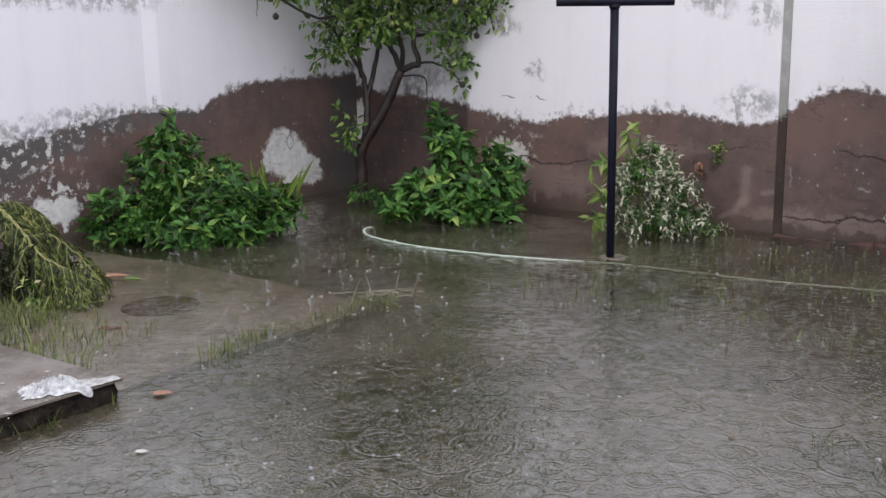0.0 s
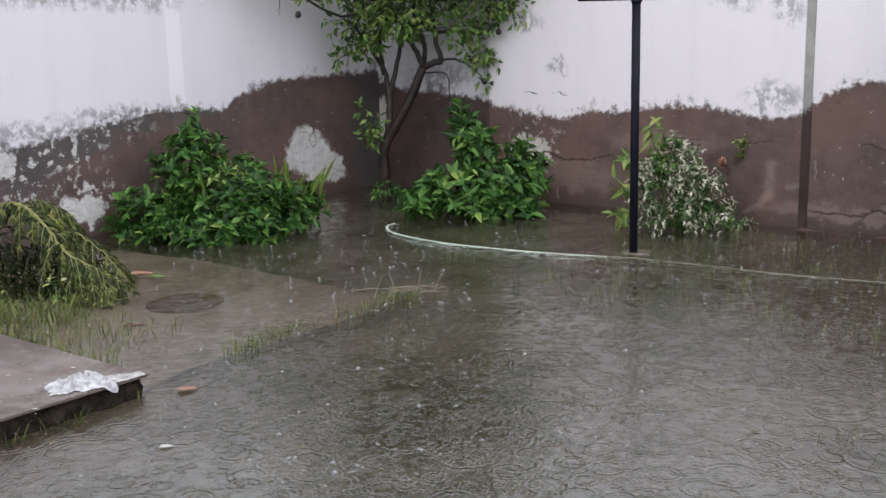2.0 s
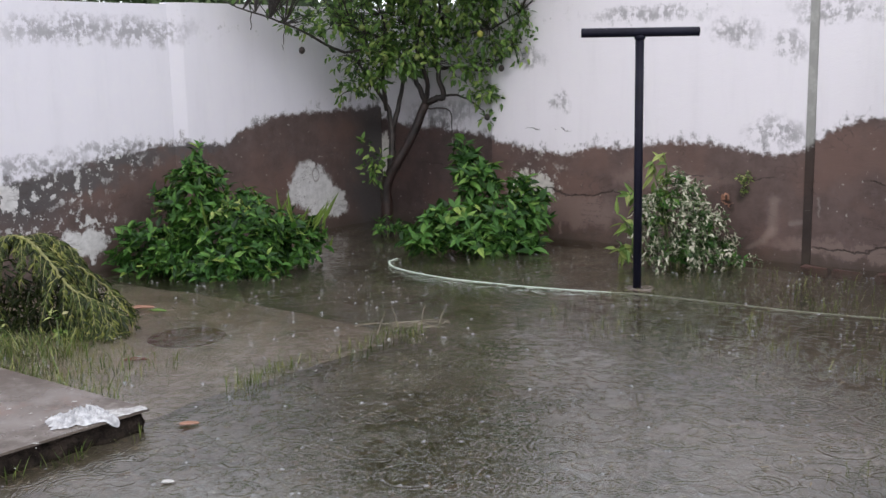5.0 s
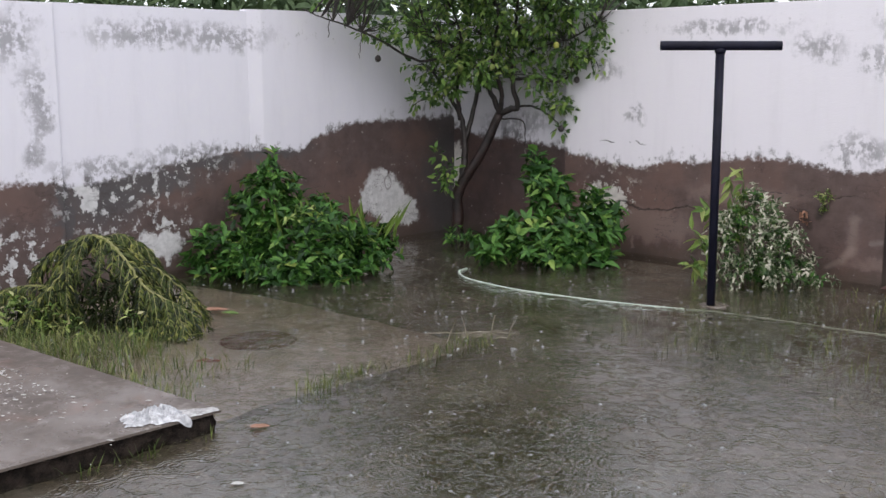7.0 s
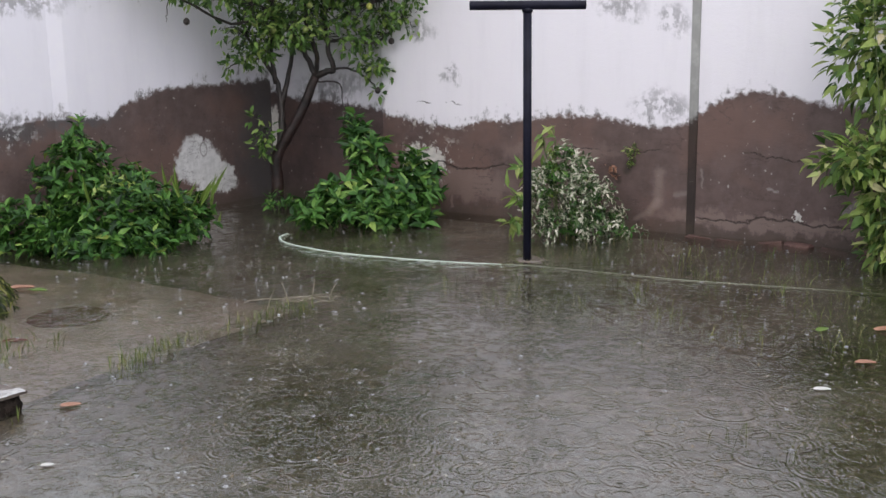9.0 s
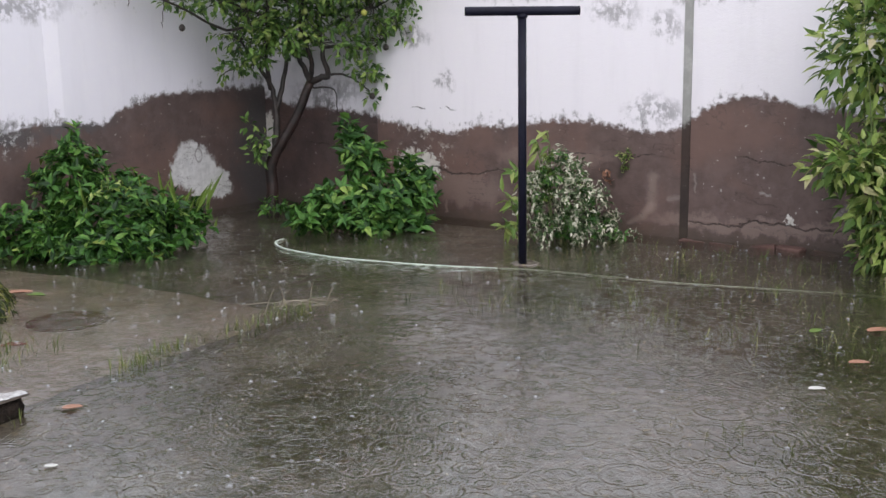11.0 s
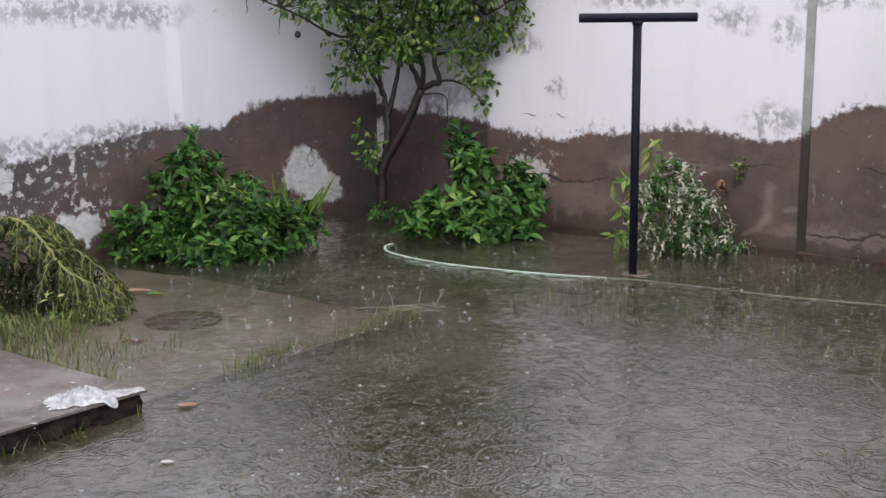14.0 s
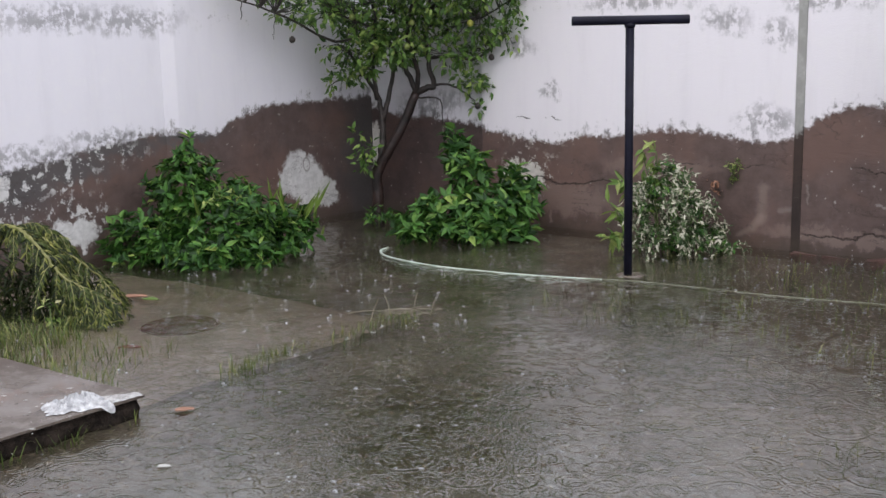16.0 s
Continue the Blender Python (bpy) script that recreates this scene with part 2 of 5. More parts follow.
RIGHT_DAMP = wall_material("right_wall_plaster",
    [(0.0, 1.12), (0.4, 1.0), (0.83, 1.0), (1.3, 0.97), (1.54, 0.90), (1.9, 0.86), (2.34, 0.80), (2.7, 0.87), (3.1, 0.90), (3.5, 0.95), (3.9, 0.95), (4.37, 0.88), (4.68, 0.92), (4.75, 0.99), (4.94, 1.11), (5.18, 1.20), (5.43, 1.17), (5.8, 1.09), (7.0, 0.95), (14.0, 0.9)],
    0.0, 14.0, [(2.03, 0.50, 0.20, 0.12), (1.92, 0.40, 0.12, 0.10), (0.05, 0.66, 0.11, 0.26), (5.55, 0.22, 0.04, 0.035), (6.4, 0.5, 0.012, 0.05)],
    [(2.1, 0.5, 0.3, 0.2), (2.2, 0.84, 0.3, 0.05)],
    [(4.08, 1.88, 0.20, 0.09), (4.54, 1.76, 0.12, 0.10), (4.45, 1.05, 0.20, 0.12), (2.0, 1.70, 0.14, 0.09), (2.4, 1.28, 0.08, 0.07), (3.3, 2.05, 0.5, 0.05), (4.9, 2.0, 0.3, 0.08)],
    [(2.1, 3.5, 0.45), (4.75, 6.6, 0.66), (4.72, 7.0, 0.15), (1.9, 2.5, 1.02), (3.4, 4.5, 0.68)], (0.785, 0.752, 0.795), smears=((2.5, 0.28, 0.45, 0.14), (3.5, 0.62, 0.5, 0.1), (5.3, 0.14, 0.8, 0.06)),
    # The two near-black strokes paint the dark of holes beside the wall plants.
    streaks=((4.45, 0.50, 4.44, 0.24, 0.06, (0.245, 0.185, 0.165)), (4.44, 0.26, 4.37, 0.17, 0.045, (0.27, 0.20, 0.175)), (4.37, 0.17, 4.24, 0.09, 0.03, (0.22, 0.165, 0.145)), (4.60, 0.33, 4.68, 0.34, 0.03, (0.22, 0.18, 0.17)), (4.79, 0.38, 4.79, 0.54, 0.014, (0.24, 0.21, 0.195)), (4.20, 0.58, 4.15, 0.50, 0.045, (0.022, 0.018, 0.012)), (4.05, 0.46, 4.08, 0.40, 0.03, (0.025, 0.018, 0.014)), (2.35, 0.14, 2.36, 0.05, 0.02, (0.26, 0.19, 0.17)), (5.35, 0.42, 5.42, 0.40, 0.018, (0.34, 0.31, 0.30)), (5.95, 0.28, 6.02, 0.34, 0.04, (0.28, 0.25, 0.25))), earth=(0.116, 0.080, 0.072), pale=(0.50, 0.47, 0.44))


# Corner bay: damp outline of the right wall in darker, greyer colours.
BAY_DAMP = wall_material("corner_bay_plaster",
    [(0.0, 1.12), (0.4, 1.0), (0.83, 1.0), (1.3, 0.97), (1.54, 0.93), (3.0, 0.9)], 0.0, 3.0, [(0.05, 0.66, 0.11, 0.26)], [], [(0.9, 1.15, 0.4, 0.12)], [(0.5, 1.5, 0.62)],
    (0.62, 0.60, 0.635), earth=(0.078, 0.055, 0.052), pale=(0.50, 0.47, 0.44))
# Joint between the right bays: greyer and darker than the plaster beside it.
JOINT = wall_material("grey_joint", [(0.0, 0.95), (4.6, 0.95), (5.0, 0.95), (14.0, 0.9)], 0.0, 14.0, [], [], [], [], (0.30, 0.30, 0.29), earth=(0.045, 0.034, 0.031))


def simple(name, a, b, scale, rough=0.6, relief=0.3, dist=0.006, metal=0.0, spec=0.5):
    k = Nodes(name)
    vec = k.coords()
    n1, n2 = k.noise(vec, scale, 5.0, 0.6), k.noise(vec, scale * 9, 4.0, 0.6)
    f = k.step(k.math("ADD", k.math("MULTIPLY", n1, 0.75), k.math("MULTIPLY", n2, 0.25)), 0.35, 0.65)
    return k.finish(k.mix(f, a, b), rough, k.bump(k.math("ADD", n1, k.math("MULTIPLY", n2, 0.4)), relief, dist), metal, spec)


def leaf_material(name, stops, rough=0.48, through_light=0.14):
    k = Nodes(name)
    geo = k.t.nodes.new("ShaderNodeNewGeometry")
    col = k.ramp(geo.outputs["Random Per Island"], stops)
    n = k.noise(k.coords(), 40.0, 3.0)
    col = k.mix(k.math("MULTIPLY", k.step(n, 0.4, 0.7), 0.3), col, k.mix(0.5, col, (0.02, 0.035, 0.01)))
    k.finish(col, rough, spec=0.36)
    tr = k.t.nodes.new("ShaderNodeBsdfTranslucent")
    k.set(tr.inputs[0], col)
    mx = k.put("MixShader", i0=through_light, i1=k.bsdf.outputs[0], i2=tr.outputs[0])
    k.set(k.out.inputs[0], mx)
    return k.m


def water_material():
    """Murky rain-pocked water; relief in metres: a slow swell, fine chop and ring waves round the drops."""
    k = Nodes("flood_water")
    vec = k.coords()

    def rings(scale, wave, reach, width, height):
        vo = k.t.nodes.new("ShaderNodeTexVoronoi")
        vo.voronoi_dimensions = "2D"
        k.set(vo.inputs["Vector"], vec)
        k.set(vo.inputs["Scale"], scale)
        r = k.math("DIVIDE", vo.outputs["Distance"], scale)
        front = k.math("MULTIPLY", k.put("SeparateColor", Color=vo.outputs["Color"]), reach)
        packet = k.step(k.math("ABSOLUTE", k.math("SUBTRACT", r, front)), 0.0, width, 1.0, 0.0)
        return k.math("MULTIPLY", k.math("MULTIPLY", k.math("SINE", k.math("MULTIPLY", r, math.tau / wave)), packet), height)

    hgt = k.math("MULTIPLY", k.noise(k.coords(scale=(1.0, 1.4, 1.0)), 13.0, 3.0, 0.5), 0.0026)
    hgt = k.math("ADD", hgt, k.math("MULTIPLY", k.noise(vec, 2.2, 2.0), 0.004))
    hgt = k.math("ADD", hgt, k.math("MULTIPLY", k.noise(k.coords(scale=(1.0, 1.6, 1.0)), 40.0, 3.0, 0.6), 0.0008))
    for ring in ((3.1, 0.034, 0.14, 0.040, 0.0010), (6.3, 0.026, 0.08, 0.034, 0.0011), (9.5, 0.019, 0.055, 0.026, 0.0008)):
        hgt = k.math("ADD", hgt, rings(*ring))
    nor = k.bump(hgt, 1.0, 1.0)
    cloud = k.noise(vec, 0.9, 5.0, 0.6)
    silt = k.mix(k.step(cloud, 0.35, 0.65), (0.082, 0.072, 0.040), (0.190, 0.165, 0.125))
    bits = k.noise(k.coords(scale=(1.0, 1.7, 1.0)), 48.0, 4.0, 0.65)
    silt = k.mix(k.math("MULTIPLY", k.step(bits, 0.585, 0.66), 0.8), silt, (0.34, 0.31, 0.27))
    silt = k.mix(k.math("MULTIPLY", k.step(bits, 0.43, 0.36), 0.9), silt, (0.024, 0.025, 0.014))
    dif = k.put("BsdfDiffuse", Color=silt)
    tra = k.put("BsdfTransparent", Color=(0.93, 0.89, 0.82, 1))
    cover = k.math("ADD", k.step(cloud, 0.40, 0.66, 0.09, 0.24), k.math("MULTIPLY", k.step(k.math("ABSOLUTE", k.math("SUBTRACT", bits, 0.5)), 0.085, 0.14), 0.30))
    body = k.put("MixShader", i0=cover, i1=tra, i2=dif)
    glo = k.put("BsdfGlossy", Color=(1, 1, 1, 1), Roughness=0.04, Normal=nor)
    fre = k.put("Fresnel", IOR=1.8, Normal=nor)
    k.set(k.out.inputs[0], k.put("MixShader", i0=fre, i1=body, i2=glo))
    return k.m


def mud_material():
    k = Nodes("muddy_lawn")
    vec = k.coords()
    base = k.noise(vec, 2.2, 9.0, 0.72)
    spot = k.noise(vec, 24.0, 5.0, 0.7)
    col = k.mix(k.step(base, 0.30, 0.72), (0.060, 0.057, 0.034), (0.25, 0.212, 0.178))
    col = k.mix(k.math("MULTIPLY", k.step(k.noise(vec, 0.9, 4.0), 0.5, 0.65), 0.35), col, (0.37, 0.37, 0.37))
    col = k.mix(k.math("MULTIPLY", k.step(spot, 0.56, 0.64), 0.7), col, (0.36, 0.29, 0.23))
    col = k.mix(k.math("MULTIPLY", k.step(spot, 0.44, 0.36), 0.75), col, (0.028, 0.030, 0.018))
    col = k.mix(k.math("MULTIPLY", k.step(k.noise(vec, 7.0, 3.0), 0.62, 0.70), 0.6), col, (0.17, 0.085, 0.055))
    weed = k.math("MULTIPLY", k.step(k.noise(vec, 0.75, 5.0, 0.6), 0.46, 0.60), k.step(k.noise(k.coords(scale=(1.0, 0.6, 1.0)), 34.0, 4.0, 0.7), 0.36, 0.62))
    col = k.mix(k.math("MULTIPLY", weed, 0.8), col, (0.055, 0.062, 0.022))
    sep = k.t.nodes.new("ShaderNodeSeparateXYZ")
    k.set(sep.inputs[0], vec)
    warp = k.math("MULTIPLY", k.math("SUBTRACT", k.noise(vec, 1.6, 5.0, 0.65), 0.5), 1.6)
    x = k.math("DIVIDE", k.math("SUBTRACT", sep.outputs[0], 3.3), 2.4)
    y = k.math("DIVIDE", k.math("SUBTRACT", sep.outputs[1], 6.9), 1.9)
    turf = k.math("ADD", k.math("ADD", k.math("MULTIPLY", x, x), k.math("MULTIPLY", y, y)), warp)
    tuft = k.step(k.noise(k.coords(scale=(1.0, 0.6, 1.0)), 22.0, 5.0, 0.7), 0.32, 0.52)
    col = k.mix(k.math("MULTIPLY", k.math("MULTIPLY", k.step(turf, 1.3, 0.6), tuft), 0.92), col, (0.028, 0.034, 0.008))
    return k.finish(col, 0.85, k.bump(spot, 0.6, 0.02))


def slab_material():
    k = Nodes("wet_concrete")
    vec = k.coords()
    big = k.noise(vec, 1.7, 6.0, 0.62)
    mid = k.noise(vec, 8.0, 6.0, 0.68)
    grit = k.noise(vec, 70.0, 4.0, 0.6)
    col = k.mix(k.step(big, 0.32, 0.68), (0.085, 0.062, 0.050), (0.185, 0.155, 0.135))
    col = k.mix(k.math("MULTIPLY", k.step(mid, 0.52, 0.66), 0.55), col, (0.235, 0.205, 0.185))
    col = k.mix(k.math("MULTIPLY", k.step(mid, 0.44, 0.32), 0.65), col, (0.050, 0.035, 0.029))
    col = k.mix(k.math("MULTIPLY", k.step(k.noise(vec, 2.9, 4.0), 0.56, 0.70), 0.45), col, (0.190, 0.095, 0.065))
    col = k.mix(k.math("MULTIPLY", k.step(grit, 0.60, 0.70), 0.35), col, (0.33, 0.31, 0.29))
    rough = k.step(k.math("ADD", big, k.math("MULTIPLY", mid, 0.3)), 0.52, 0.74, 0.50, 0.12)
    hgt = k.math("ADD", k.math("MULTIPLY", mid, 0.7), k.math("MULTIPLY", grit, 0.12))
    return k.finish(col, rough, k.bump(hgt, 0.35, 0.006))


def pad_material():
    k = Nodes("drowned_concrete")
    vec = k.coords()
    big, mid = k.noise(vec, 1.3, 5.0, 0.6), k.noise(vec, 6.0, 6.0, 0.65)
    col = k.mix(k.step(big, 0.34, 0.66), (0.30, 0.250, 0.222), (0.50, 0.425, 0.385))
    col = k.mix(k.math("MULTIPLY", k.step(mid, 0.55, 0.68), 0.5), col, (0.52, 0.40, 0.345))
    col = k.mix(k.math("MULTIPLY", k.step(mid, 0.44, 0.33), 0.6), col, (0.14, 0.125, 0.105))
    col = k.mix(k.math("MULTIPLY", k.step(k.noise(vec, 38.0, 4.0, 0.6), 0.60, 0.68), 0.6), col, (0.16, 0.10, 0.07))
    return k.finish(col, 0.75, k.bump(mid, 0.3, 0.006))


WATER = water_material()
MUD = mud_material()
PAD = pad_material()
SLAB = slab_material()
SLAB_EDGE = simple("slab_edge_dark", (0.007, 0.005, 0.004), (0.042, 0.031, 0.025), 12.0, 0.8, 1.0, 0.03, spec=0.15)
BLACK = simple("black_paint", (0.005, 0.005, 0.012), (0.010, 0.010, 0.022), 6.0, 0.45, 0.15, spec=0.16)
IRON = simple("rusty_iron", (0.085, 0.024, 0.018), (0.175, 0.062, 0.042), 8.0, 0.8, 0.4)
HOSE = simple("pale_green_hose", (0.50, 0.62, 0.52), (0.66, 0.74, 0.66), 10.0, 0.4, 0.1)
HOSE_WET = simple("silted_hose", (0.16, 0.18, 0.12), (0.25, 0.27, 0.20), 10.0, 0.5, 0.2)
BARK = simple("wet_bark", (0.010, 0.008, 0.007), (0.038, 0.026, 0.022), 14.0, 0.5, 0.8, 0.012)
BARK_RED = simple("reddish_bark", (0.006, 0.004, 0.0035), (0.034, 0.017, 0.014), 9.0, 0.45, 0.9, 0.015)
STEM = simple("green_stem", (0.06, 0.09, 0.025), (0.12, 0.15, 0.05), 20.0, 0.5, 0.2)
RACHIS = simple("yellow_green_midrib", (0.13, 0.13, 0.04), (0.26, 0.25, 0.085), 20.0, 0.5, 0.2)
BRICK = simple("red_brick", (0.085, 0.042, 0.036), (0.16, 0.085, 0.070), 9.0, 0.75, 0.5)
STICK = simple("dead_wood", (0.13, 0.11, 0.080), (0.25, 0.215, 0.165), 15.0, 0.7, 0.5)
PLASTIC = simple("white_plastic_film", (0.36, 0.36, 0.38), (0.70, 0.70, 0.72), 30.0, 0.16, 0.5)
FILM = simple("clear_wet_film", (0.26, 0.245, 0.24), (0.52, 0.51, 0.51), 24.0, 0.14, 0.5)
PAPER = simple("white_scrap", (0.42, 0.41, 0.39), (0.60, 0.59, 0.57), 20.0, 0.6, 0.2)
DRY_LEAF = simple("orange_dry_leaf", (0.24, 0.115, 0.07), (0.36, 0.19, 0.125), 18.0, 0.5, 0.3)
RED_BIT = simple("red_plastic", (0.26, 0.035, 0.03), (0.36, 0.06, 0.05), 14.0, 0.5, 0.2)
SPLASH = simple("splash_water", (0.20, 0.20, 0.205), (0.34, 0.34, 0.35), 30.0, 0.2, 0.0)
PLAIN = simple("grey_render", (0.55, 0.54, 0.53), (0.66, 0.65, 0.64), 1.5, 0.8, 0.3)
CITRUS = leaf_material("citrus_leaf", [(0.0, (0.024, 0.056, 0.013)), (0.35, (0.072, 0.150, 0.032)), (0.75, (0.165, 0.285, 0.062)), (1.0, (0.33, 0.43, 0.12))], 0.42, 0.25)
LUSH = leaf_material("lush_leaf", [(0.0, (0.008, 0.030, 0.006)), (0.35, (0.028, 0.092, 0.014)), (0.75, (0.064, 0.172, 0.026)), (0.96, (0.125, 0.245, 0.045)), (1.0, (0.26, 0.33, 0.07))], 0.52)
MIDLEAF = leaf_material("broad_leaf", [(0.0, (0.010, 0.036, 0.008)), (0.35, (0.034, 0.106, 0.018)), (0.75, (0.080, 0.200, 0.034)), (0.95, (0.16, 0.28, 0.058)), (1.0, (0.28, 0.37, 0.09))], 0.52)
CREAM = leaf_material("variegated_leaf", [(0.0, (0.03, 0.06, 0.02)), (0.45, (0.10, 0.15, 0.06)), (0.6, (0.34, 0.35, 0.25)), (1.0, (0.62, 0.59, 0.49))])
DROWNED = leaf_material("drowned_grass_blade", [(0.0, (0.030, 0.036, 0.012)), (0.45, (0.085, 0.088, 0.034)), (0.8, (0.21, 0.185, 0.10)), (1.0, (0.42, 0.37, 0.27))], 0.6)
CHAFF = leaf_material("floating_chaff", [(0.0, (0.05, 0.035, 0.02)), (0.4, (0.16, 0.10, 0.06)), (0.7, (0.30, 0.24, 0.15)), (1.0, (0.52, 0.48, 0.42))], 0.5)
YELLOW = leaf_material("yellow_green_leaf", [(0.0, (0.08, 0.15, 0.03)), (0.6, (0.17, 0.25, 0.055)), (1.0, (0.32, 0.37, 0.12))])
OLIVE = leaf_material("frond_leaflet", [(0.0, (0.010, 0.016, 0.005)), (0.45, (0.032, 0.048, 0.010)), (0.8, (0.078, 0.105, 0.019)), (0.96, (0.19, 0.205, 0.045)), (1.0, (0.33, 0.32, 0.10))])
# Darker copy of OLIVE: the shade under the heap is put into its colour.
SHADE = leaf_material("shaded_frond_leaflet", [(0.0, (0.008, 0.012, 0.004)), (0.6, (0.022, 0.034, 0.008)), (1.0, (0.060, 0.075, 0.018))])
SHRUB = leaf_material("shrub_leaf", [(0.0, (0.030, 0.070, 0.014)), (0.3, (0.100, 0.180, 0.036)), (0.65, (0.25, 0.34, 0.080)), (0.92, (0.42, 0.47, 0.17)), (1.0, (0.50, 0.43, 0.28))], 0.42, 0.3)
GRASS = leaf_material("grass_blade", [(0.0, (0.045, 0.080, 0.014)), (0.5, (0.125, 0.170, 0.038)), (1.0, (0.32, 0.32, 0.12))], 0.5)
FAR_LEAF = leaf_material("far_foliage", [(0.0, (0.045, 0.08, 0.035)), (1.0, (0.11, 0.16, 0.07))], 0.6)
FRUIT = simple("green_citrus_skin", (0.14, 0.19, 0.045), (0.25, 0.29, 0.08), 20.0, 0.4, 0.3, 0.002)
RIPE = simple("yellow_citrus_skin", (0.33, 0.34, 0.06), (0.42, 0.41, 0.09), 20.0, 0.4, 0.3, 0.002)


# ---- mesh helpers ----
def empty(name, place=(0, 0, 0), label="", category="", group="", kind=""):
    ob = new(name)
    ob.empty_display_size = 0.1
    ob.location = place
    return tagged(ob, label, category, group, kind)


def part(name, bm, material, parent=None, label="", matrix=None):
    me = bpy.data.meshes.new(name)
    if isinstance(bm, tuple):
        me.from_pydata([tuple(p) for p in bm[0]], [], [tuple(f) for f in bm[1]])
    else:
        bm.to_mesh(me)
        bm.free()
    me.materials.append(material)
    ob = new(name, me)
    if matrix is not None:
        ob.matrix_world = matrix
    if parent is not None:
        ob.parent = parent
        ob.matrix_parent_inverse = Matrix.Translation(-parent.location)
    return tagged(ob, label)


def smooth(ob):
    for p in ob.data.polygons:
        p.use_smooth = True
    return ob


def box(bm, lo, hi, bevel=0.0, seg=1):
    r = bmesh.ops.create_cube(bm, size=1.0)
    vs = r["verts"]
    for v in vs:
        v.co = Vector([lo[n] + (v.co[n] + 0.5) * (hi[n] - lo[n]) for n in range(3)])
    if bevel:
        es = list({e for v in vs for e in v.link_edges})
        bmesh.ops.bevel(bm, geom=es, offset=bevel, segments=seg, affect="EDGES", clamp_overlap=True)
    return bm


def tube(bm, pts, radii, seg=7, cap=True):
    pts = [Vector(p) for p in pts]
    if not hasattr(radii, "__len__"):
        radii = [radii] * len(pts)
    rows = []
    side = None
    for n, p in enumerate(pts):
        ahead = (pts[min(n + 1, len(pts) - 1)] - pts[max(n - 1, 0)]).normalized()
        if side is None:
            side = ahead.orthogonal().normalized()
        side = (side - ahead * side.dot(ahead)).normalized()
        over = ahead.cross(side)
        rows.append([bm.verts.new(p + radii[n] * (math.cos(a) * side + math.sin(a) * over)) for a in [math.tau * k / seg for k in range(seg)]])
    for a, b in zip(rows, rows[1:]):
        for k in range(seg):
            bm.faces.new((a[k], a[(k + 1) % seg], b[(k + 1) % seg], b[k]))
    if cap:
        bm.faces.new(rows[0][::-1])
        bm.faces.new(rows[-1])
    return bm


def curve_points(pts, steps=6, wobble=0.0, rng=None):
    """Catmull-Rom through the points."""
    p = [Vector(q) for q in pts]
    p = [2 * p[0] - p[1], *p, 2 * p[-1] - p[-2]]
    out = []
    for a, b, c, d in zip(p, p[1:], p[2:], p[3:]):
        for n in range(steps):
            t = n / steps
            q = 0.5 * (2 * b + (c - a) * t + (2 * a - 5 * b + 4 * c - d) * t * t + (3 * b - a - 3 * c + d) * t ** 3)
            if wobble and rng is not None:
                q = q + Vector(rng.normal(0, wobble, 3))
            out.append(q)
    out.append(p[-2])
    return out


LEAF_T = np.array([(0, 0, 0), (0.3, 0.45, 0.07), (0.3, 0, 0), (0.3, -0.45, 0.07), (0.65, 0.31, 0.02), (0.65, 0, -0.05), (0.65, -0.31, 0.02), (1, 0, -0.16)])
LEAF_F = [(0, 2, 1), (0, 3, 2), (1, 2, 5, 4), (2, 3, 6, 5), (4, 5, 7), (5, 6, 7)]


def unit(a):
    return a / np.maximum(np.linalg.norm(a, axis=-1, keepdims=True), 1e-9)


def leaves(P, D, N, L, W):
    """Folded, drooping leaves at P that point along D with upper side N."""
    D = unit(D)
    S = unit(np.cross(D, N))
    N = np.cross(S, D)
    L, W = np.asarray(L)[:, None], np.asarray(W)[:, None]
    vs = np.stack([P + t * L * D + w * W * S + h * L * N for t, w, h in LEAF_T], 1).reshape(-1, 3)
    fs = [tuple(8 * n + i for i in f) for n in range(len(P)) for f in LEAF_F]
    return vs.tolist(), fs


def shell(rng, centre, radius, n, inner=0.55, floor=0.01):
    d = unit(rng.normal(size=(n, 3)))
    r = rng.uniform(inner, 1.05, (n, 1))
    p = np.array(centre) + d * r * np.array(radius)
    keep = p[:, 2] > floor
    return p[keep], d[keep]


def lobes_foliage(rng, lobes, per_area, length, slim, droop=0.35, up=0.8, inner=0.5):
    P, D, N = [], [], []
    for c, r in lobes:
        area = 4 * math.pi * ((r[0] * r[1]) ** 1.6 / 3 + (r[0] * r[2]) ** 1.6 / 3 + (r[1] * r[2]) ** 1.6 / 3) ** (1 / 1.6)
        p, d = shell(rng, c, r, max(6, int(area * per_area)), inner)
        P.append(p)
        D.append(d + rng.normal(0, 0.55, d.shape) + np.array([0, 0, -droop]))
        N.append(d * 0.7 + rng.normal(0, 0.35, d.shape) + np.array([0, 0, up]))
    P, D, N = map(np.concatenate, (P, D, N))
    L = rng.uniform(0.65, 1.25, len(P)) * length
    return leaves(P, D, N, L, L * slim * rng.uniform(0.8, 1.15, len(P)))


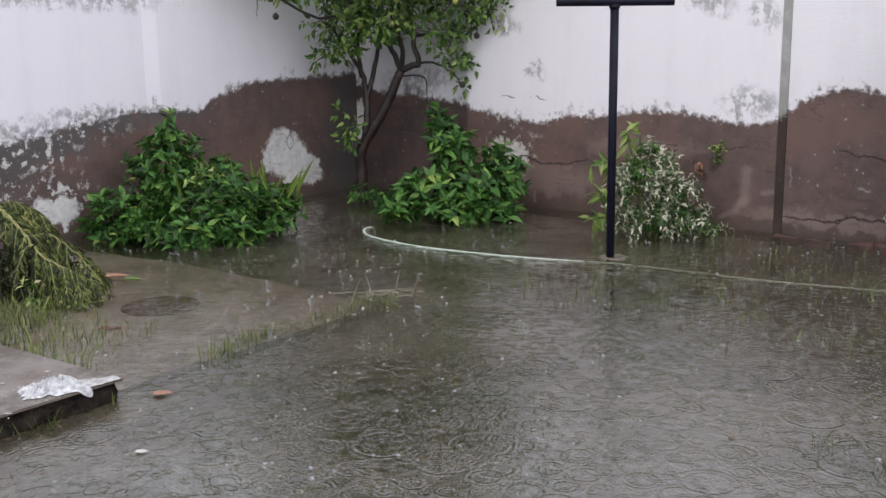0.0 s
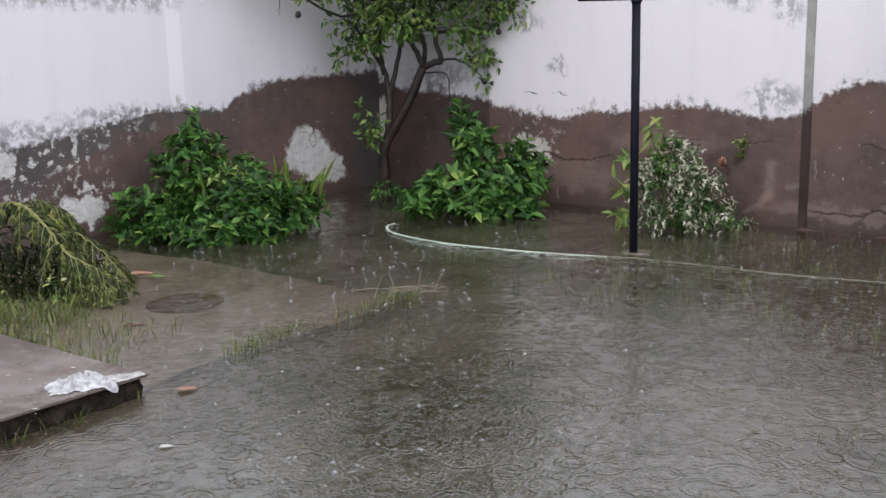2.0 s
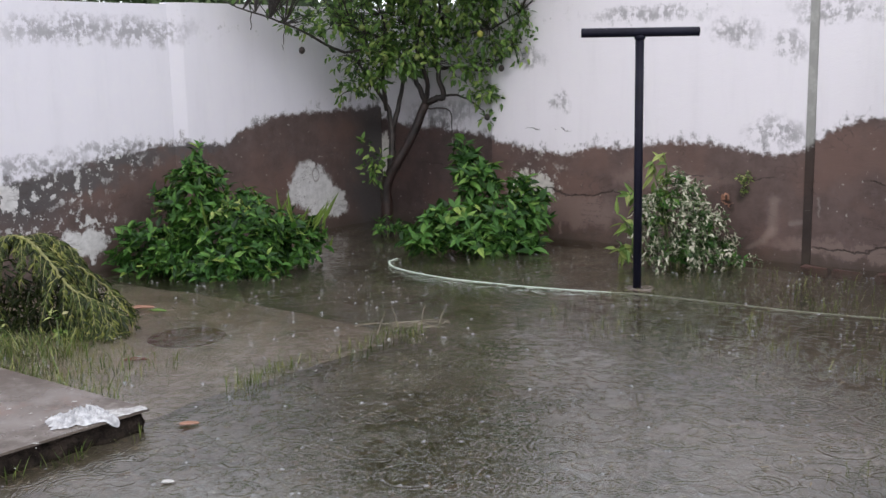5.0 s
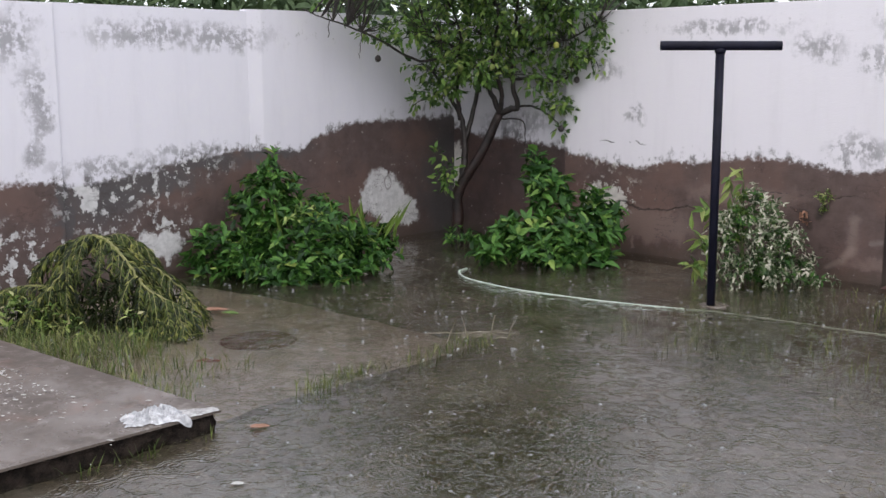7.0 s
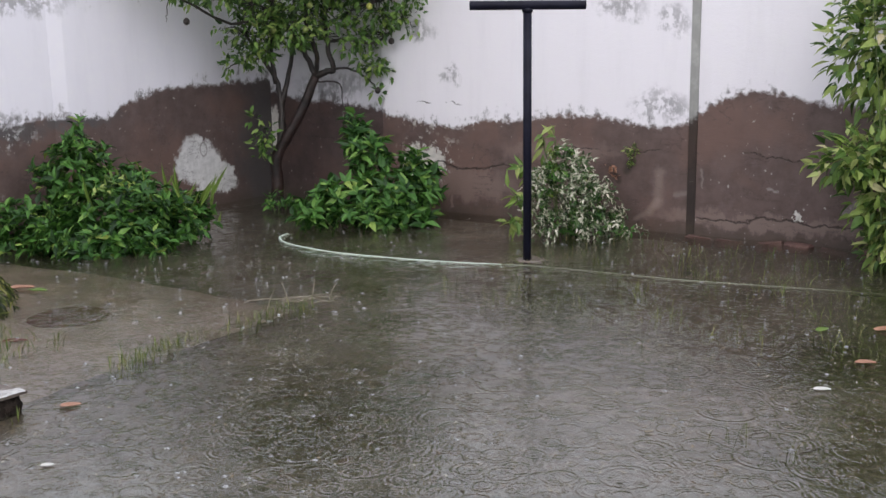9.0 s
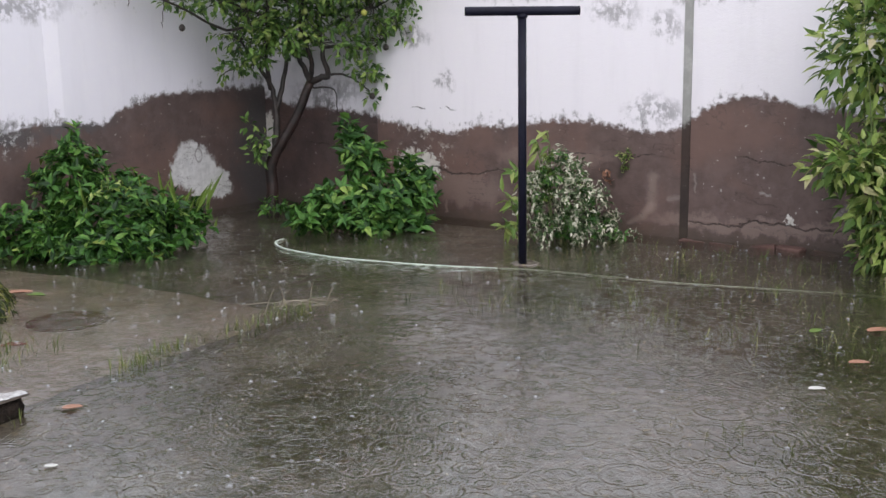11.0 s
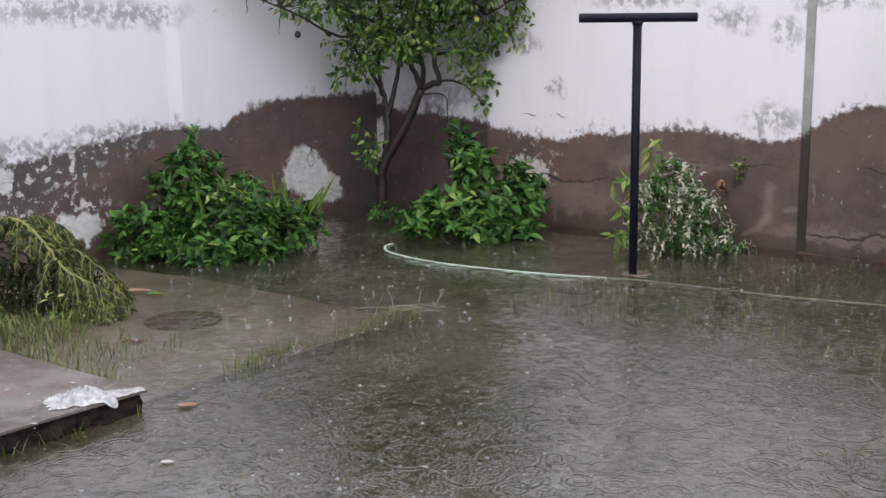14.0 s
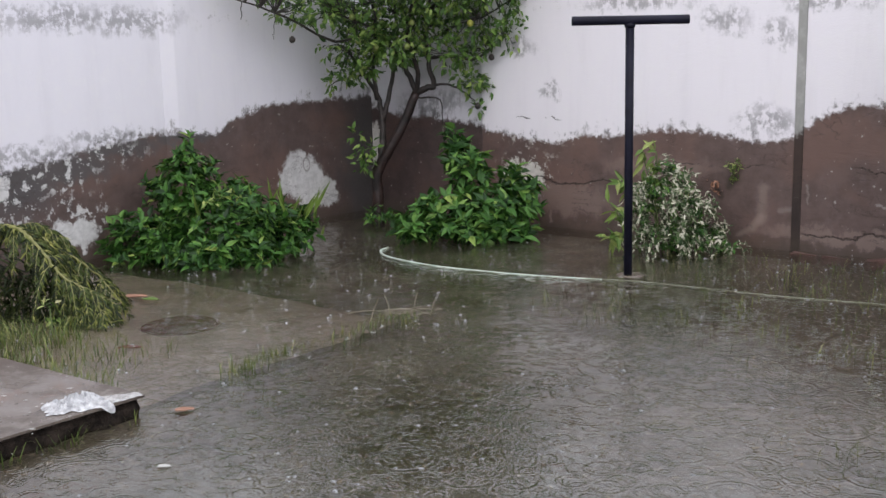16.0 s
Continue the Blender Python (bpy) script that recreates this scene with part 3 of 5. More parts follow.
def rosettes(rng, lobes, per_area, length, slim, count=7, inner=0.45, up=0.75, open_out=1.0):
    """Whorls of leaves that look outwards and up, over and inside the lobes."""
    P, D, N = [], [], []
    for c, r in lobes:
        area = 4 * math.pi * ((r[0] * r[1]) ** 1.6 / 3 + (r[0] * r[2]) ** 1.6 / 3 + (r[1] * r[2]) ** 1.6 / 3) ** (1 / 1.6)
        p, d = shell(rng, c, r, max(4, int(area * per_area / count)), inner)
        axis = unit(d * 0.8 + rng.normal(0, 0.35, d.shape) + np.array([0, -0.05, up]))
        for q, a in zip(p, axis):
            n = rng.integers(count - 2, count + 3)
            e = unit(np.cross(a, rng.normal(size=3)))
            f = np.cross(a, e)
            t = np.arange(n) * 2.4 + rng.uniform(0, 6)
            rad = np.cos(t)[:, None] * e + np.sin(t)[:, None] * f
            P.append(q + a * rng.uniform(-0.05, 0.02, (n, 1)))
            D.append(rad * open_out + a * rng.uniform(0.0, 0.9, (n, 1)) + rng.normal(0, 0.18, (n, 3)))
            N.append(a + rng.normal(0, 0.22, (n, 3)) - rad * 0.1)
    P, D, N = map(np.concatenate, (P, D, N))
    L = rng.uniform(0.55, 1.25, len(P)) * length
    return leaves(P, D, N, L, L * slim * rng.uniform(0.8, 1.15, len(P)))


# ---- ground, flood water, slabs ----
g = bmesh.new()
bmesh.ops.create_grid(g, x_segments=2, y_segments=2, size=400)
ground = tagged(part("ground", g, MUD), "muddy drowned lawn of patchy grass", "ground", kind="structure")
ground.location = (0, 0, -0.075)

g = bmesh.new()
for u, v in ((-0.02, -0.02), (13.6, -0.02), (13.6, 13.6), (-0.02, 13.6)):
    g.verts.new((u, -v, 0))
g.faces.new(g.verts)
bmesh.ops.recalc_face_normals(g, faces=g.faces)
if g.faces[:][0].normal.z < 0:
    bmesh.ops.reverse_faces(g, faces=g.faces)
water = tagged(part("flood_water", g, WATER, matrix=RIGHT), "shallow murky brown flood water pocked by rain", "water", kind="structure")

g = box(bmesh.new(), (0.1, -5.62, -0.2), (3.54, -3.5, -0.026))
bmesh.ops.subdivide_edges(g, edges=g.edges[:], cuts=30, use_grid_fill=True)
for w in g.verts:
    n = Vector((w.co.x * 2.1, w.co.y * 2.1, 3.0))
    w.co.x += 0.03 * noise.noise(n) + 0.03 * noise.noise(n * 3.1)
    w.co.y += 0.03 * noise.noise(n + Vector((4, 4, 0))) + 0.03 * noise.noise(n * 3.1 + Vector((4, 4, 0)))
    if w.co.z > -0.05:
        # silt drowns the far and the near end
        w.co.z += 0.006 * noise.noise(n * 0.7) - 0.05 * max(0.0, 1.3 - w.co.x) - 0.11 * max(0.0, -w.co.y - 5.12)
pad = tagged(part("concrete_pad", g, PAD, matrix=RIGHT), "pale pinkish concrete pad lying just under the flood water", "pavement", kind="structure")

slab = empty("raised_slab", yard(3.77, 5.6), "raised wet concrete slab with crumbled dark edges", "slab", kind="structure")
rng = np.random.default_rng(5)
g = bmesh.new()
box(g, (-6.0, -9.6, 0.088), (3.77, -5.58, 0.10))
bmesh.ops.bisect_plane(g, geom=g.verts[:] + g.edges[:] + g.faces[:], plane_co=(2.0, 0, 0), plane_no=(1, 0, 0))
for w in g.verts:
    if w.co.y > -5.75:
        w.co.y -= (3.77 - w.co.x) * 0.058
part("slab_top", g, SLAB, slab, "wet grey-brown concrete top", matrix=RIGHT)


def rough_edge(a, b, n, depth):
    g = bmesh.new()
    a, b = Vector(a), Vector(b)
    along = (b - a).normalized()
    out = Vector((along.y, -along.x, 0))
    rows = []
    for k in range(n + 1):
        p = a.lerp(b, k / n)
        rows.append([g.verts.new(p + out * (depth + rng.uniform(-0.012, 0.012)) + Vector((0, 0, z))) for z in (-0.12, 0.0, 0.04)] + [g.verts.new(p + out * (depth - 0.02) + Vector((0, 0, 0.088 + rng.uniform(-0.010, 0.003)))), g.verts.new(p - out * 0.1 + Vector((0, 0, 0.080)))])
    for r, q in zip(rows, rows[1:]):
        for i in range(4):
            g.faces.new((r[i], q[i], q[i + 1], r[i + 1]))
    return g


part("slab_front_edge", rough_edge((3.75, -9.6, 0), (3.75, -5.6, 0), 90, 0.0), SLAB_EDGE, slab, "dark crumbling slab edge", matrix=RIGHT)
g = bmesh.new()
rows = [[g.verts.new((3.70 + a, -9.6 + 0.08 * n, z + rng.uniform(-0.004, 0.004))) for a, z in ((0.0, -0.008), (0.09, -0.014), (0.22, -0.030), (0.45, -0.060), (0.8, -0.085))] for n in range(53)]
for r, q in zip(rows, rows[1:]):
    for i in range(4):
        g.faces.new((r[i], r[i + 1], q[i + 1], q[i]))
smooth(part("silt", g, MUD, slab, "silt banked against the slab", matrix=RIGHT))
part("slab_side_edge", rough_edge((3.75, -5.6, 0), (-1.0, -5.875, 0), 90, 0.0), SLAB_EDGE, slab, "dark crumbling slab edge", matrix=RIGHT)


# ---- walls ----
def wall(name, lo, hi, material, matrix, label, bevel=0.004):
    return tagged(part(name, box(bmesh.new(), lo, hi, bevel), material, matrix=matrix), label, "wall", kind="structure")


DAMP_LABEL = "whitewashed plaster garden wall with brown rising damp"
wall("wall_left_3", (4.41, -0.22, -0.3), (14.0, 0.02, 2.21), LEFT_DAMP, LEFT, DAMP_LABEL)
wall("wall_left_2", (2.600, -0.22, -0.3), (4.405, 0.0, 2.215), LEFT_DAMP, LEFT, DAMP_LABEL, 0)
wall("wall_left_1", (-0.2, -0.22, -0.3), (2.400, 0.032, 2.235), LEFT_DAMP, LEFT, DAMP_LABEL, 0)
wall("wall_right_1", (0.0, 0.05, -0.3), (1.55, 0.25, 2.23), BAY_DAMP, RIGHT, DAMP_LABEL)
wall("wall_right_2", (1.555, 0.0, -0.3), (4.690, 0.25, 2.235), RIGHT_DAMP, RIGHT, DAMP_LABEL)
wall("wall_right_3", (4.745, 0.05, -0.3), (14.0, 0.25, 2.225), RIGHT_DAMP, RIGHT, DAMP_LABEL)
wall("wall_rear_1", (14.0, -14.0, -0.3), (14.2, 0.3, 2.2), PLAIN, RIGHT, "plain grey rendered yard wall")
wall("wall_rear_2", (-0.25, -14.25, -0.3), (14.25, -14.0, 2.2), PLAIN, RIGHT, "plain grey rendered yard wall")

# pilaster face between the two right bays, and the bright upright band on the left wall
g = bmesh.new()
ring = [(4.692, 0.0), (4.744, 0.048), (4.744, 0.2), (4.692, 0.2)]
lo = [g.verts.new((a, b, -0.3)) for a, b in ring]
hi = [g.verts.new((a, b, 2.23)) for a, b in ring]
for n in range(4):
    g.faces.new((lo[n], lo[(n + 1) % 4], hi[(n + 1) % 4], hi[n]))
g.faces.new(hi)
tagged(part("trim_1", g, JOINT, matrix=RIGHT), "splayed grey joint between two bays of the wall", "trim", kind="structure")
g = bmesh.new()
ring = [(2.40, 0.032), (2.47, 0.032), (2.60, 0.003), (2.60, -0.1), (2.40, -0.1)]
lo = [g.verts.new((a, b, -0.3)) for a, b in ring]
hi = [g.verts.new((a, b, 2.232)) for a, b in ring]
for n in range(5):
    g.faces.new((lo[n], hi[n], hi[(n + 1) % 5], lo[(n + 1) % 5]))
g.faces.new(hi[::-1])
bmesh.ops.recalc_face_normals(g, faces=g.faces)
tagged(part("trim_2", g, LEFT_DAMP, matrix=LEFT), "shallow white plaster pilaster on the garden wall", "trim", kind="structure")

# ---- clothes line post ----
POST = Vector((1.203, 8.013, 0))
post = empty("clothes_line_post", POST, "black painted steel T-shaped clothes line post standing in flood water", "post")
g = bmesh.new()
tube(g, [POST + Vector((0, 0, -0.15)), POST + Vector((0, 0, 0.9)), POST + Vector((0, 0, 1.835))], 0.031, 14)
smooth(part("pole", g, BLACK, post))


def pipe(length, outer, inner, seg=18):
    g = bmesh.new()
    prof = [(-length / 2, inner), (-length / 2, outer), (length / 2, outer), (length / 2, inner), (length / 2 - 0.08, inner), (-length / 2 + 0.08, inner)]
    rows = [[g.verts.new((x, r * math.cos(math.tau * k / seg), r * math.sin(math.tau * k / seg))) for k in range(seg)] for x, r in prof]
    for a, b in zip(rows, rows[1:] + rows[:1]):
        for k in range(seg):
            g.faces.new((a[k], b[k], b[(k + 1) % seg], a[(k + 1) % seg]))
    bmesh.ops.recalc_face_normals(g, faces=g.faces)
    return g


part("crossbar", pipe(0.83, 0.033, 0.026), BLACK, post, "round steel crossbar with open ends", matrix=Matrix.Translation(POST + Vector((0.003, 0, 1.853))) @ pose(0, 0, 0, 0, 0.3, 0))
g = bmesh.new()
tube(g, [POST + Vector((0, 0, 1.80)), POST + Vector((0, 0, 1.815)), POST + Vector((0, 0, 1.83))], [0.034, 0.040, 0.036], 14)
smooth(part("weld", g, BLACK, post, "welded collar"))
g = bmesh.new()
tube(g, [POST + Vector((0.03, 0.02, -0.10)), POST + Vector((0.03, 0.02, -0.01)), POST + Vector((0.03, 0.02, 0.006))], [0.15, 0.13, 0.09], 15)
part("footing", g, SLAB, post, "rough concrete footing at water level")

# ---- hose ----
hose = empty("garden_hose", (-0.7, 9.2, 0), "pale green garden hose floating on the flood water", "hose")
pts = [(-0.66, 9.40, -0.013), (-0.715, 9.24, -0.0125), (-0.63, 8.95, -0.0125), (-0.28, 8.56, -0.0125), (0.16, 8.27, -0.0125), (0.57, 8.06, -0.0125), (1.0, 7.90, -0.014)]
g = bmesh.new()
tube(g, curve_points(pts, 7), 0.0155, 12)
smooth(part("floating_length", g, HOSE, hose))
g = bmesh.new()
tube(g, curve_points([(0.995, 7.902, -0.010), (1.22, 7.82, -0.010), (1.67, 7.54, -0.011), (2.17, 7.22, -0.010), (3.14, 6.76, -0.012), (4.3, 6.2, -0.02)], 7), 0.012, 8)
smooth(part("sunken_length", g, HOSE_WET, hose, "silted length just under the water"))

# ---- manhole cover ----
C = yard(2.42, 4.36, -0.026)
cover = empty("manhole_cover", C, "round rusty manhole cover under shallow water", "cover")
g = bmesh.new()
tube(g, [C + Vector((0, 0, -0.02)), C + Vector((0, 0, 0.008)), C + Vector((0, 0, 0.012))], [0.222, 0.222, 0.214], 40)
part("lid", g, IRON, cover)
g = bmesh.new()
prof = [(0.226, 0.0), (0.246, 0.0), (0.246, 0.005), (0.226, 0.005)]
rows = [[g.verts.new(C + Vector((r * math.cos(math.tau * k / 40), r * math.sin(math.tau * k / 40), h))) for k in range(40)] for r, h in prof]
for a, b in zip(rows, rows[1:] + rows[:1]):
    for k in range(40):
        g.faces.new((a[k], a[(k + 1) % 40], b[(k + 1) % 40], b[k]))
bmesh.ops.recalc_face_normals(g, faces=g.faces)
part("rim", g, IRON, cover)


# ---- trees and bushes ----
def branch(bm, pts, r0, r1, rng, steps=5, wobble=0.006, seg=7):
    q = curve_points(pts, steps, wobble, rng)
    tube(bm, q, [r0 + (r1 - r0) * n / (len(q) - 1) for n in range(len(q))], seg)
    return q


def twig_leaves(rng, ends, per_end, spread, length, slim, P, D, N, droop=0.35):
    for e in ends:
        n = rng.integers(int(per_end * 0.6), int(per_end * 1.4) + 1)
        d = unit(rng.normal(size=(n, 3)))
        P.append(np.array(e) + d * spread * rng.uniform(0.15, 1.0, (n, 1)))
        D.append(d + rng.normal(0, 0.5, (n, 3)) + np.array([0, 0, -droop]))
        N.append(rng.normal(0, 0.5, (n, 3)) + np.array([0, -0.3, 0.9]))


def citrus_tree():
    rng = np.random.default_rng(11)
    base = Vector((-0.86, 11.0, -0.075))
    tree = empty("citrus_tree", base, "small wet citrus tree with green fruit in the wall corner", "tree")
    g = bmesh.new()
    main = branch(g, [(-0.865, 11.0, -0.1), (-0.86, 11.0, 0.25), (-0.85, 11.0, 0.50), (-0.73, 10.99, 0.70), (-0.58, 10.97, 0.96), (-0.44, 10.95, 1.27)], 0.068, 0.042, rng, 5, 0.004, 10)
    smooth(part("trunk", g, BARK_RED, tree, "wet reddish-brown trunk leaning from its foot"))
    limbs = [
        ([(-0.83, 11.0, 0.52), (-0.80, 11.02, 0.75), (-0.79, 11.05, 0.98), (-0.84, 11.06, 1.25), (-0.96, 11.0, 1.46), (-1.08, 10.92, 1.66)], 0.055, 0.014),
        ([(-0.79, 11.05, 0.98), (-0.72, 11.08, 1.25), (-0.66, 11.1, 1.55), (-0.62, 11.0, 1.95), (-0.66, 10.9, 2.4)], 0.036, 0.012),
        ([(-0.84, 11.06, 1.2), (-0.86, 11.0, 1.5), (-0.80, 10.9, 1.9), (-0.9, 10.8, 2.3)], 0.030, 0.010),
        ([(-0.44, 10.95, 1.27), (-0.34, 10.9, 1.32), (-0.26, 10.88, 1.34), (-0.31, 10.86, 1.55), (-0.33, 10.84, 1.76), (-0.28, 10.8, 2.17), (-0.25, 10.75, 2.7)], 0.046, 0.014),
        ([(-0.44, 10.95, 1.27), (-0.52, 10.9, 1.47), (-0.64, 10.8, 1.70), (-0.80, 10.65, 1.88), (-1.1, 10.45, 2.02)], 0.038, 0.012),
        ([(-0.44, 10.95, 1.27), (-0.42, 10.85, 1.5), (-0.50, 10.7, 1.8), (-0.45, 10.55, 2.2), (-0.55, 10.4, 2.6)], 0.034, 0.012),
        ([(-0.26, 10.88, 1.34), (-0.09, 10.82, 1.34), (0.06, 10.78, 1.25), (0.14, 10.75, 1.18)], 0.017, 0.006),
        ([(-0.33, 10.84, 1.6), (-0.10, 10.75, 1.62), (0.12, 10.7, 1.58), (0.26, 10.66, 1.66), (0.38, 10.62, 1.78), (0.62, 10.58, 1.86)], 0.022, 0.007),
        ([(-0.32, 10.84, 1.74), (-0.05, 10.72, 1.9), (0.22, 10.6, 1.98), (0.48, 10.5, 2.12)], 0.020, 0.007),
        ([(-0.30, 10.82, 1.95), (-0.05, 10.65, 2.2), (0.15, 10.5, 2.5)], 0.018, 0.007),
        ([(-0.80, 10.65, 1.88), (-1.17, 10.5, 1.78), (-1.45, 10.22, 1.93), (-1.65, 10.0, 2.04), (-1.92, 9.75, 2.14), (-2.10, 9.6, 2.22)], 0.020, 0.006),
        ([(-0.96, 11.0, 1.46), (-1.15, 10.85, 1.42), (-1.28, 10.75, 1.36)], 0.012, 0.005),
        ([(-0.44, 10.95, 1.22), (-0.20, 10.9, 1.20), (-0.19, 10.88, 0.95)], 0.012, 0.005),
        ([(-1.65, 10.0, 2.04), (-1.66, 9.98, 1.9), (-1.67, 9.97, 1.80)], 0.006, 0.003),
        ([(-1.90, 9.77, 2.13), (-1.91, 9.75, 1.98)], 0.006, 0.004),
    ]
    tips = []
    for pts, a, b in limbs:
        g = bmesh.new()
        q = branch(g, pts, a * 0.8, b * 0.8, rng, 5, 0.004, 7)
        smooth(part("limb", g, BARK, tree))
        if a > 0.0125:
            tips += [q[k] for k in range(len(q) * 3 // 5, len(q), 2)] + [q[-1]]
    P, D, N = [], [], []
    heads = [((-0.75, 10.75, 2.15), (0.52, 0.42, 0.42), 80), ((-0.25, 10.7, 2.25), (0.52, 0.40, 0.42), 80), ((0.27, 10.6, 2.05), (0.42, 0.30, 0.32), 52), ((-1.0, 10.7, 1.72), (0.30, 0.28, 0.22), 34), ((-0.62, 10.8, 1.76), (0.32, 0.26, 0.22), 34), ((-1.35, 10.35, 2.12), (0.40, 0.25, 0.22), 30), ((-0.2, 10.7, 1.82), (0.32, 0.25, 0.2), 24), ((0.38, 10.6, 1.76), (0.26, 0.2, 0.16), 12),
             # Heads above z 2.5 reach out of view, added to shade the corner.
             ((-0.5, 10.6, 2.60), (1.0, 0.8, 0.30), 120), ((-0.9, 10.4, 2.75), (0.9, 0.7, 0.2), 40), ((0.3, 10.6, 2.55), (0.7, 0.6, 0.25), 50), ((-1.75, 9.95, 2.32), (0.38, 0.25, 0.18), 16), ((-0.9, 9.35, 2.85), (0.6, 0.45, 0.25), 30), ((0.0, 9.45, 2.85), (0.6, 0.45, 0.25), 30), ((-0.6, 10.0, 2.85), (0.9, 0.5, 0.25), 60), ((-1.2, 10.1, 2.95), (0.6, 0.5, 0.25), 60), ((0.2, 10.1, 2.85), (0.6, 0.5, 0.25), 60), ((-0.95, 11.15, 2.35), (0.45, 0.3, 0.5), 60), ((-0.98, 10.8, 1.50), (0.20, 0.18, 0.12), 14), ((0.0, 10.7, 1.62), (0.22, 0.2, 0.14), 12), ((0.55, 10.55, 1.95), (0.22, 0.2, 0.18), 16)]
    g = bmesh.new()
    for c, r, n in heads:
        for _ in range(n):
            d = unit(rng.normal(size=3)) * rng.uniform(0.35, 1.0) ** 0.6
            tip = np.array(c) + d * np.array(r)
            root = min(tips, key=lambda t: (Vector(tip) - t).length)
            mid = root.lerp(Vector(tip), 0.55) + Vector(rng.normal(0, 0.03, 3)) + Vector((0, 0, 0.03))
            tube(g, [root, mid, Vector(tip)], [0.007, 0.005, 0.003], 4, False)
            twig_leaves(rng, [tip], 10, 0.10, 0.078, 0.5, P, D, N)
    for c, r, n in (((0.12, 10.74, 1.36), 0.13, 60), ((0.24, 10.72, 1.34), 0.10, 40), ((0.0, 10.76, 1.42), 0.10, 30), ((-1.25, 10.78, 1.40), 0.12, 26), ((-1.1, 10.85, 1.45), 0.10, 20), ((0.16, 10.74, 1.12), 0.06, 10), ((0.62, 10.58, 1.86), 0.10, 12), ((-0.95, 10.9, 0.70), 0.15, 50), ((-1.05, 10.88, 0.88), 0.08, 12), ((-0.98, 10.9, 0.58), 0.12, 30)):
        twig_leaves(rng, [c], n, r, 0.08, 0.5, P, D, N)
    tagged(part("twig_mass", g, BARK, tree), kind="stuff")
    P, D, N = map(np.concatenate, (P, D, N))
    L = rng.uniform(0.055, 0.100, len(P))
    part("crown", leaves(P, D, N, L, L * 0.52), CITRUS, tree, "glossy green citrus leaves in loose clumps, plus unseen clumps added for shade")
    for n, p in enumerate([(-0.76, 10.55, 2.02), (-0.45, 10.5, 1.94), (-0.50, 10.55, 1.72), (-0.96, 10.5, 1.78), (-0.80, 10.55, 1.72), (-0.1, 10.5, 2.05), (0.10, 10.45, 1.92), (0.16, 10.62, 1.14), (0.30, 10.6, 1.60), (-1.52, 10.1, 1.80), (-0.2, 10.45, 2.15), (-1.0, 10.4, 2.0)]):
        g = bmesh.new()
        bmesh.ops.create_icosphere(g, subdivisions=2, radius=0.030)
        for v in g.verts:
            v.co = Vector(p) + Vector((v.co.x, v.co.y, v.co.z * 1.08 + (0.004 if v.co.z > 0.027 else 0)))
        smooth(part("fruit", g, RIPE if n in (6,) else (BARK if n in (7, 8, 9) else FRUIT), tree, "ripening yellow fruit" if n == 6 else ("dark shrivelled fruit" if n in (7, 8, 9) else "round green fruit")))
    return tree


def bush(name, seed, base, lobes, density, length, slim, material, label, droop=0.35, stems=10, up=0.8, whorl=True, inner=0.45):
    rng = np.random.default_rng(seed)
    ob = empty(name, base, label, "bush")
    g = bmesh.new()
    for k in range(stems):
        c, r = lobes[k % len(lobes)]
        e = Vector(c) + Vector(rng.normal(0, 0.35, 3) * np.array(r))
        e.z = max(e.z, 0.08)
        s = Vector(base).lerp(Vector((e.x, e.y, 0)), 0.55)
        s.z = -0.075
        tube(g, curve_points([s, s.lerp(e, 0.5) + Vector(rng.normal(0, 0.03, 3)), e], 3), [0.008, 0.008, 0.007, 0.006, 0.005, 0.004, 0.003], 5)
    tagged(part("stem_cluster", g, STEM, ob), kind="stuff")
    part("foliage", rosettes(rng, lobes, density, length, slim, 7, inner, up) if whorl else lobes_foliage(rng, lobes, density, length, slim, droop, up, inner), material, ob)
    return ob, rng


def blades(rng, places, height, width, lean=0.35):
    """Curved grass blades of three joints."""
    vs, fs = [], []
    for p in places:
        h, w = height * rng.uniform(0.5, 1.3), width * rng.uniform(0.7, 1.2)
        a = rng.uniform(0, math.tau)
        d = np.array([math.cos(a), math.sin(a), 0])
        s = np.array([-d[1], d[0], 0])
        k = rng.uniform(0.1, 1.0) * lean * h
        n = len(vs)
        p = np.array(p)
        up = np.array([0, 0, 1.0])
        for t, q in ((0.0, 1.0), (0.5, 0.8), (0.85, 0.45)):
            c = p + up * h * t * (1 - 0.15 * t) + d * k * t * t
            vs += [c - s * w * q / 2, c + s * w * q / 2]
        vs.append(p + up * h * 0.86 + d * k)
        fs += [(n, n + 1, n + 3, n + 2), (n + 2, n + 3, n + 5, n + 4), (n + 4, n + 5, n + 6)]
    return [tuple(v) for v in vs], fs


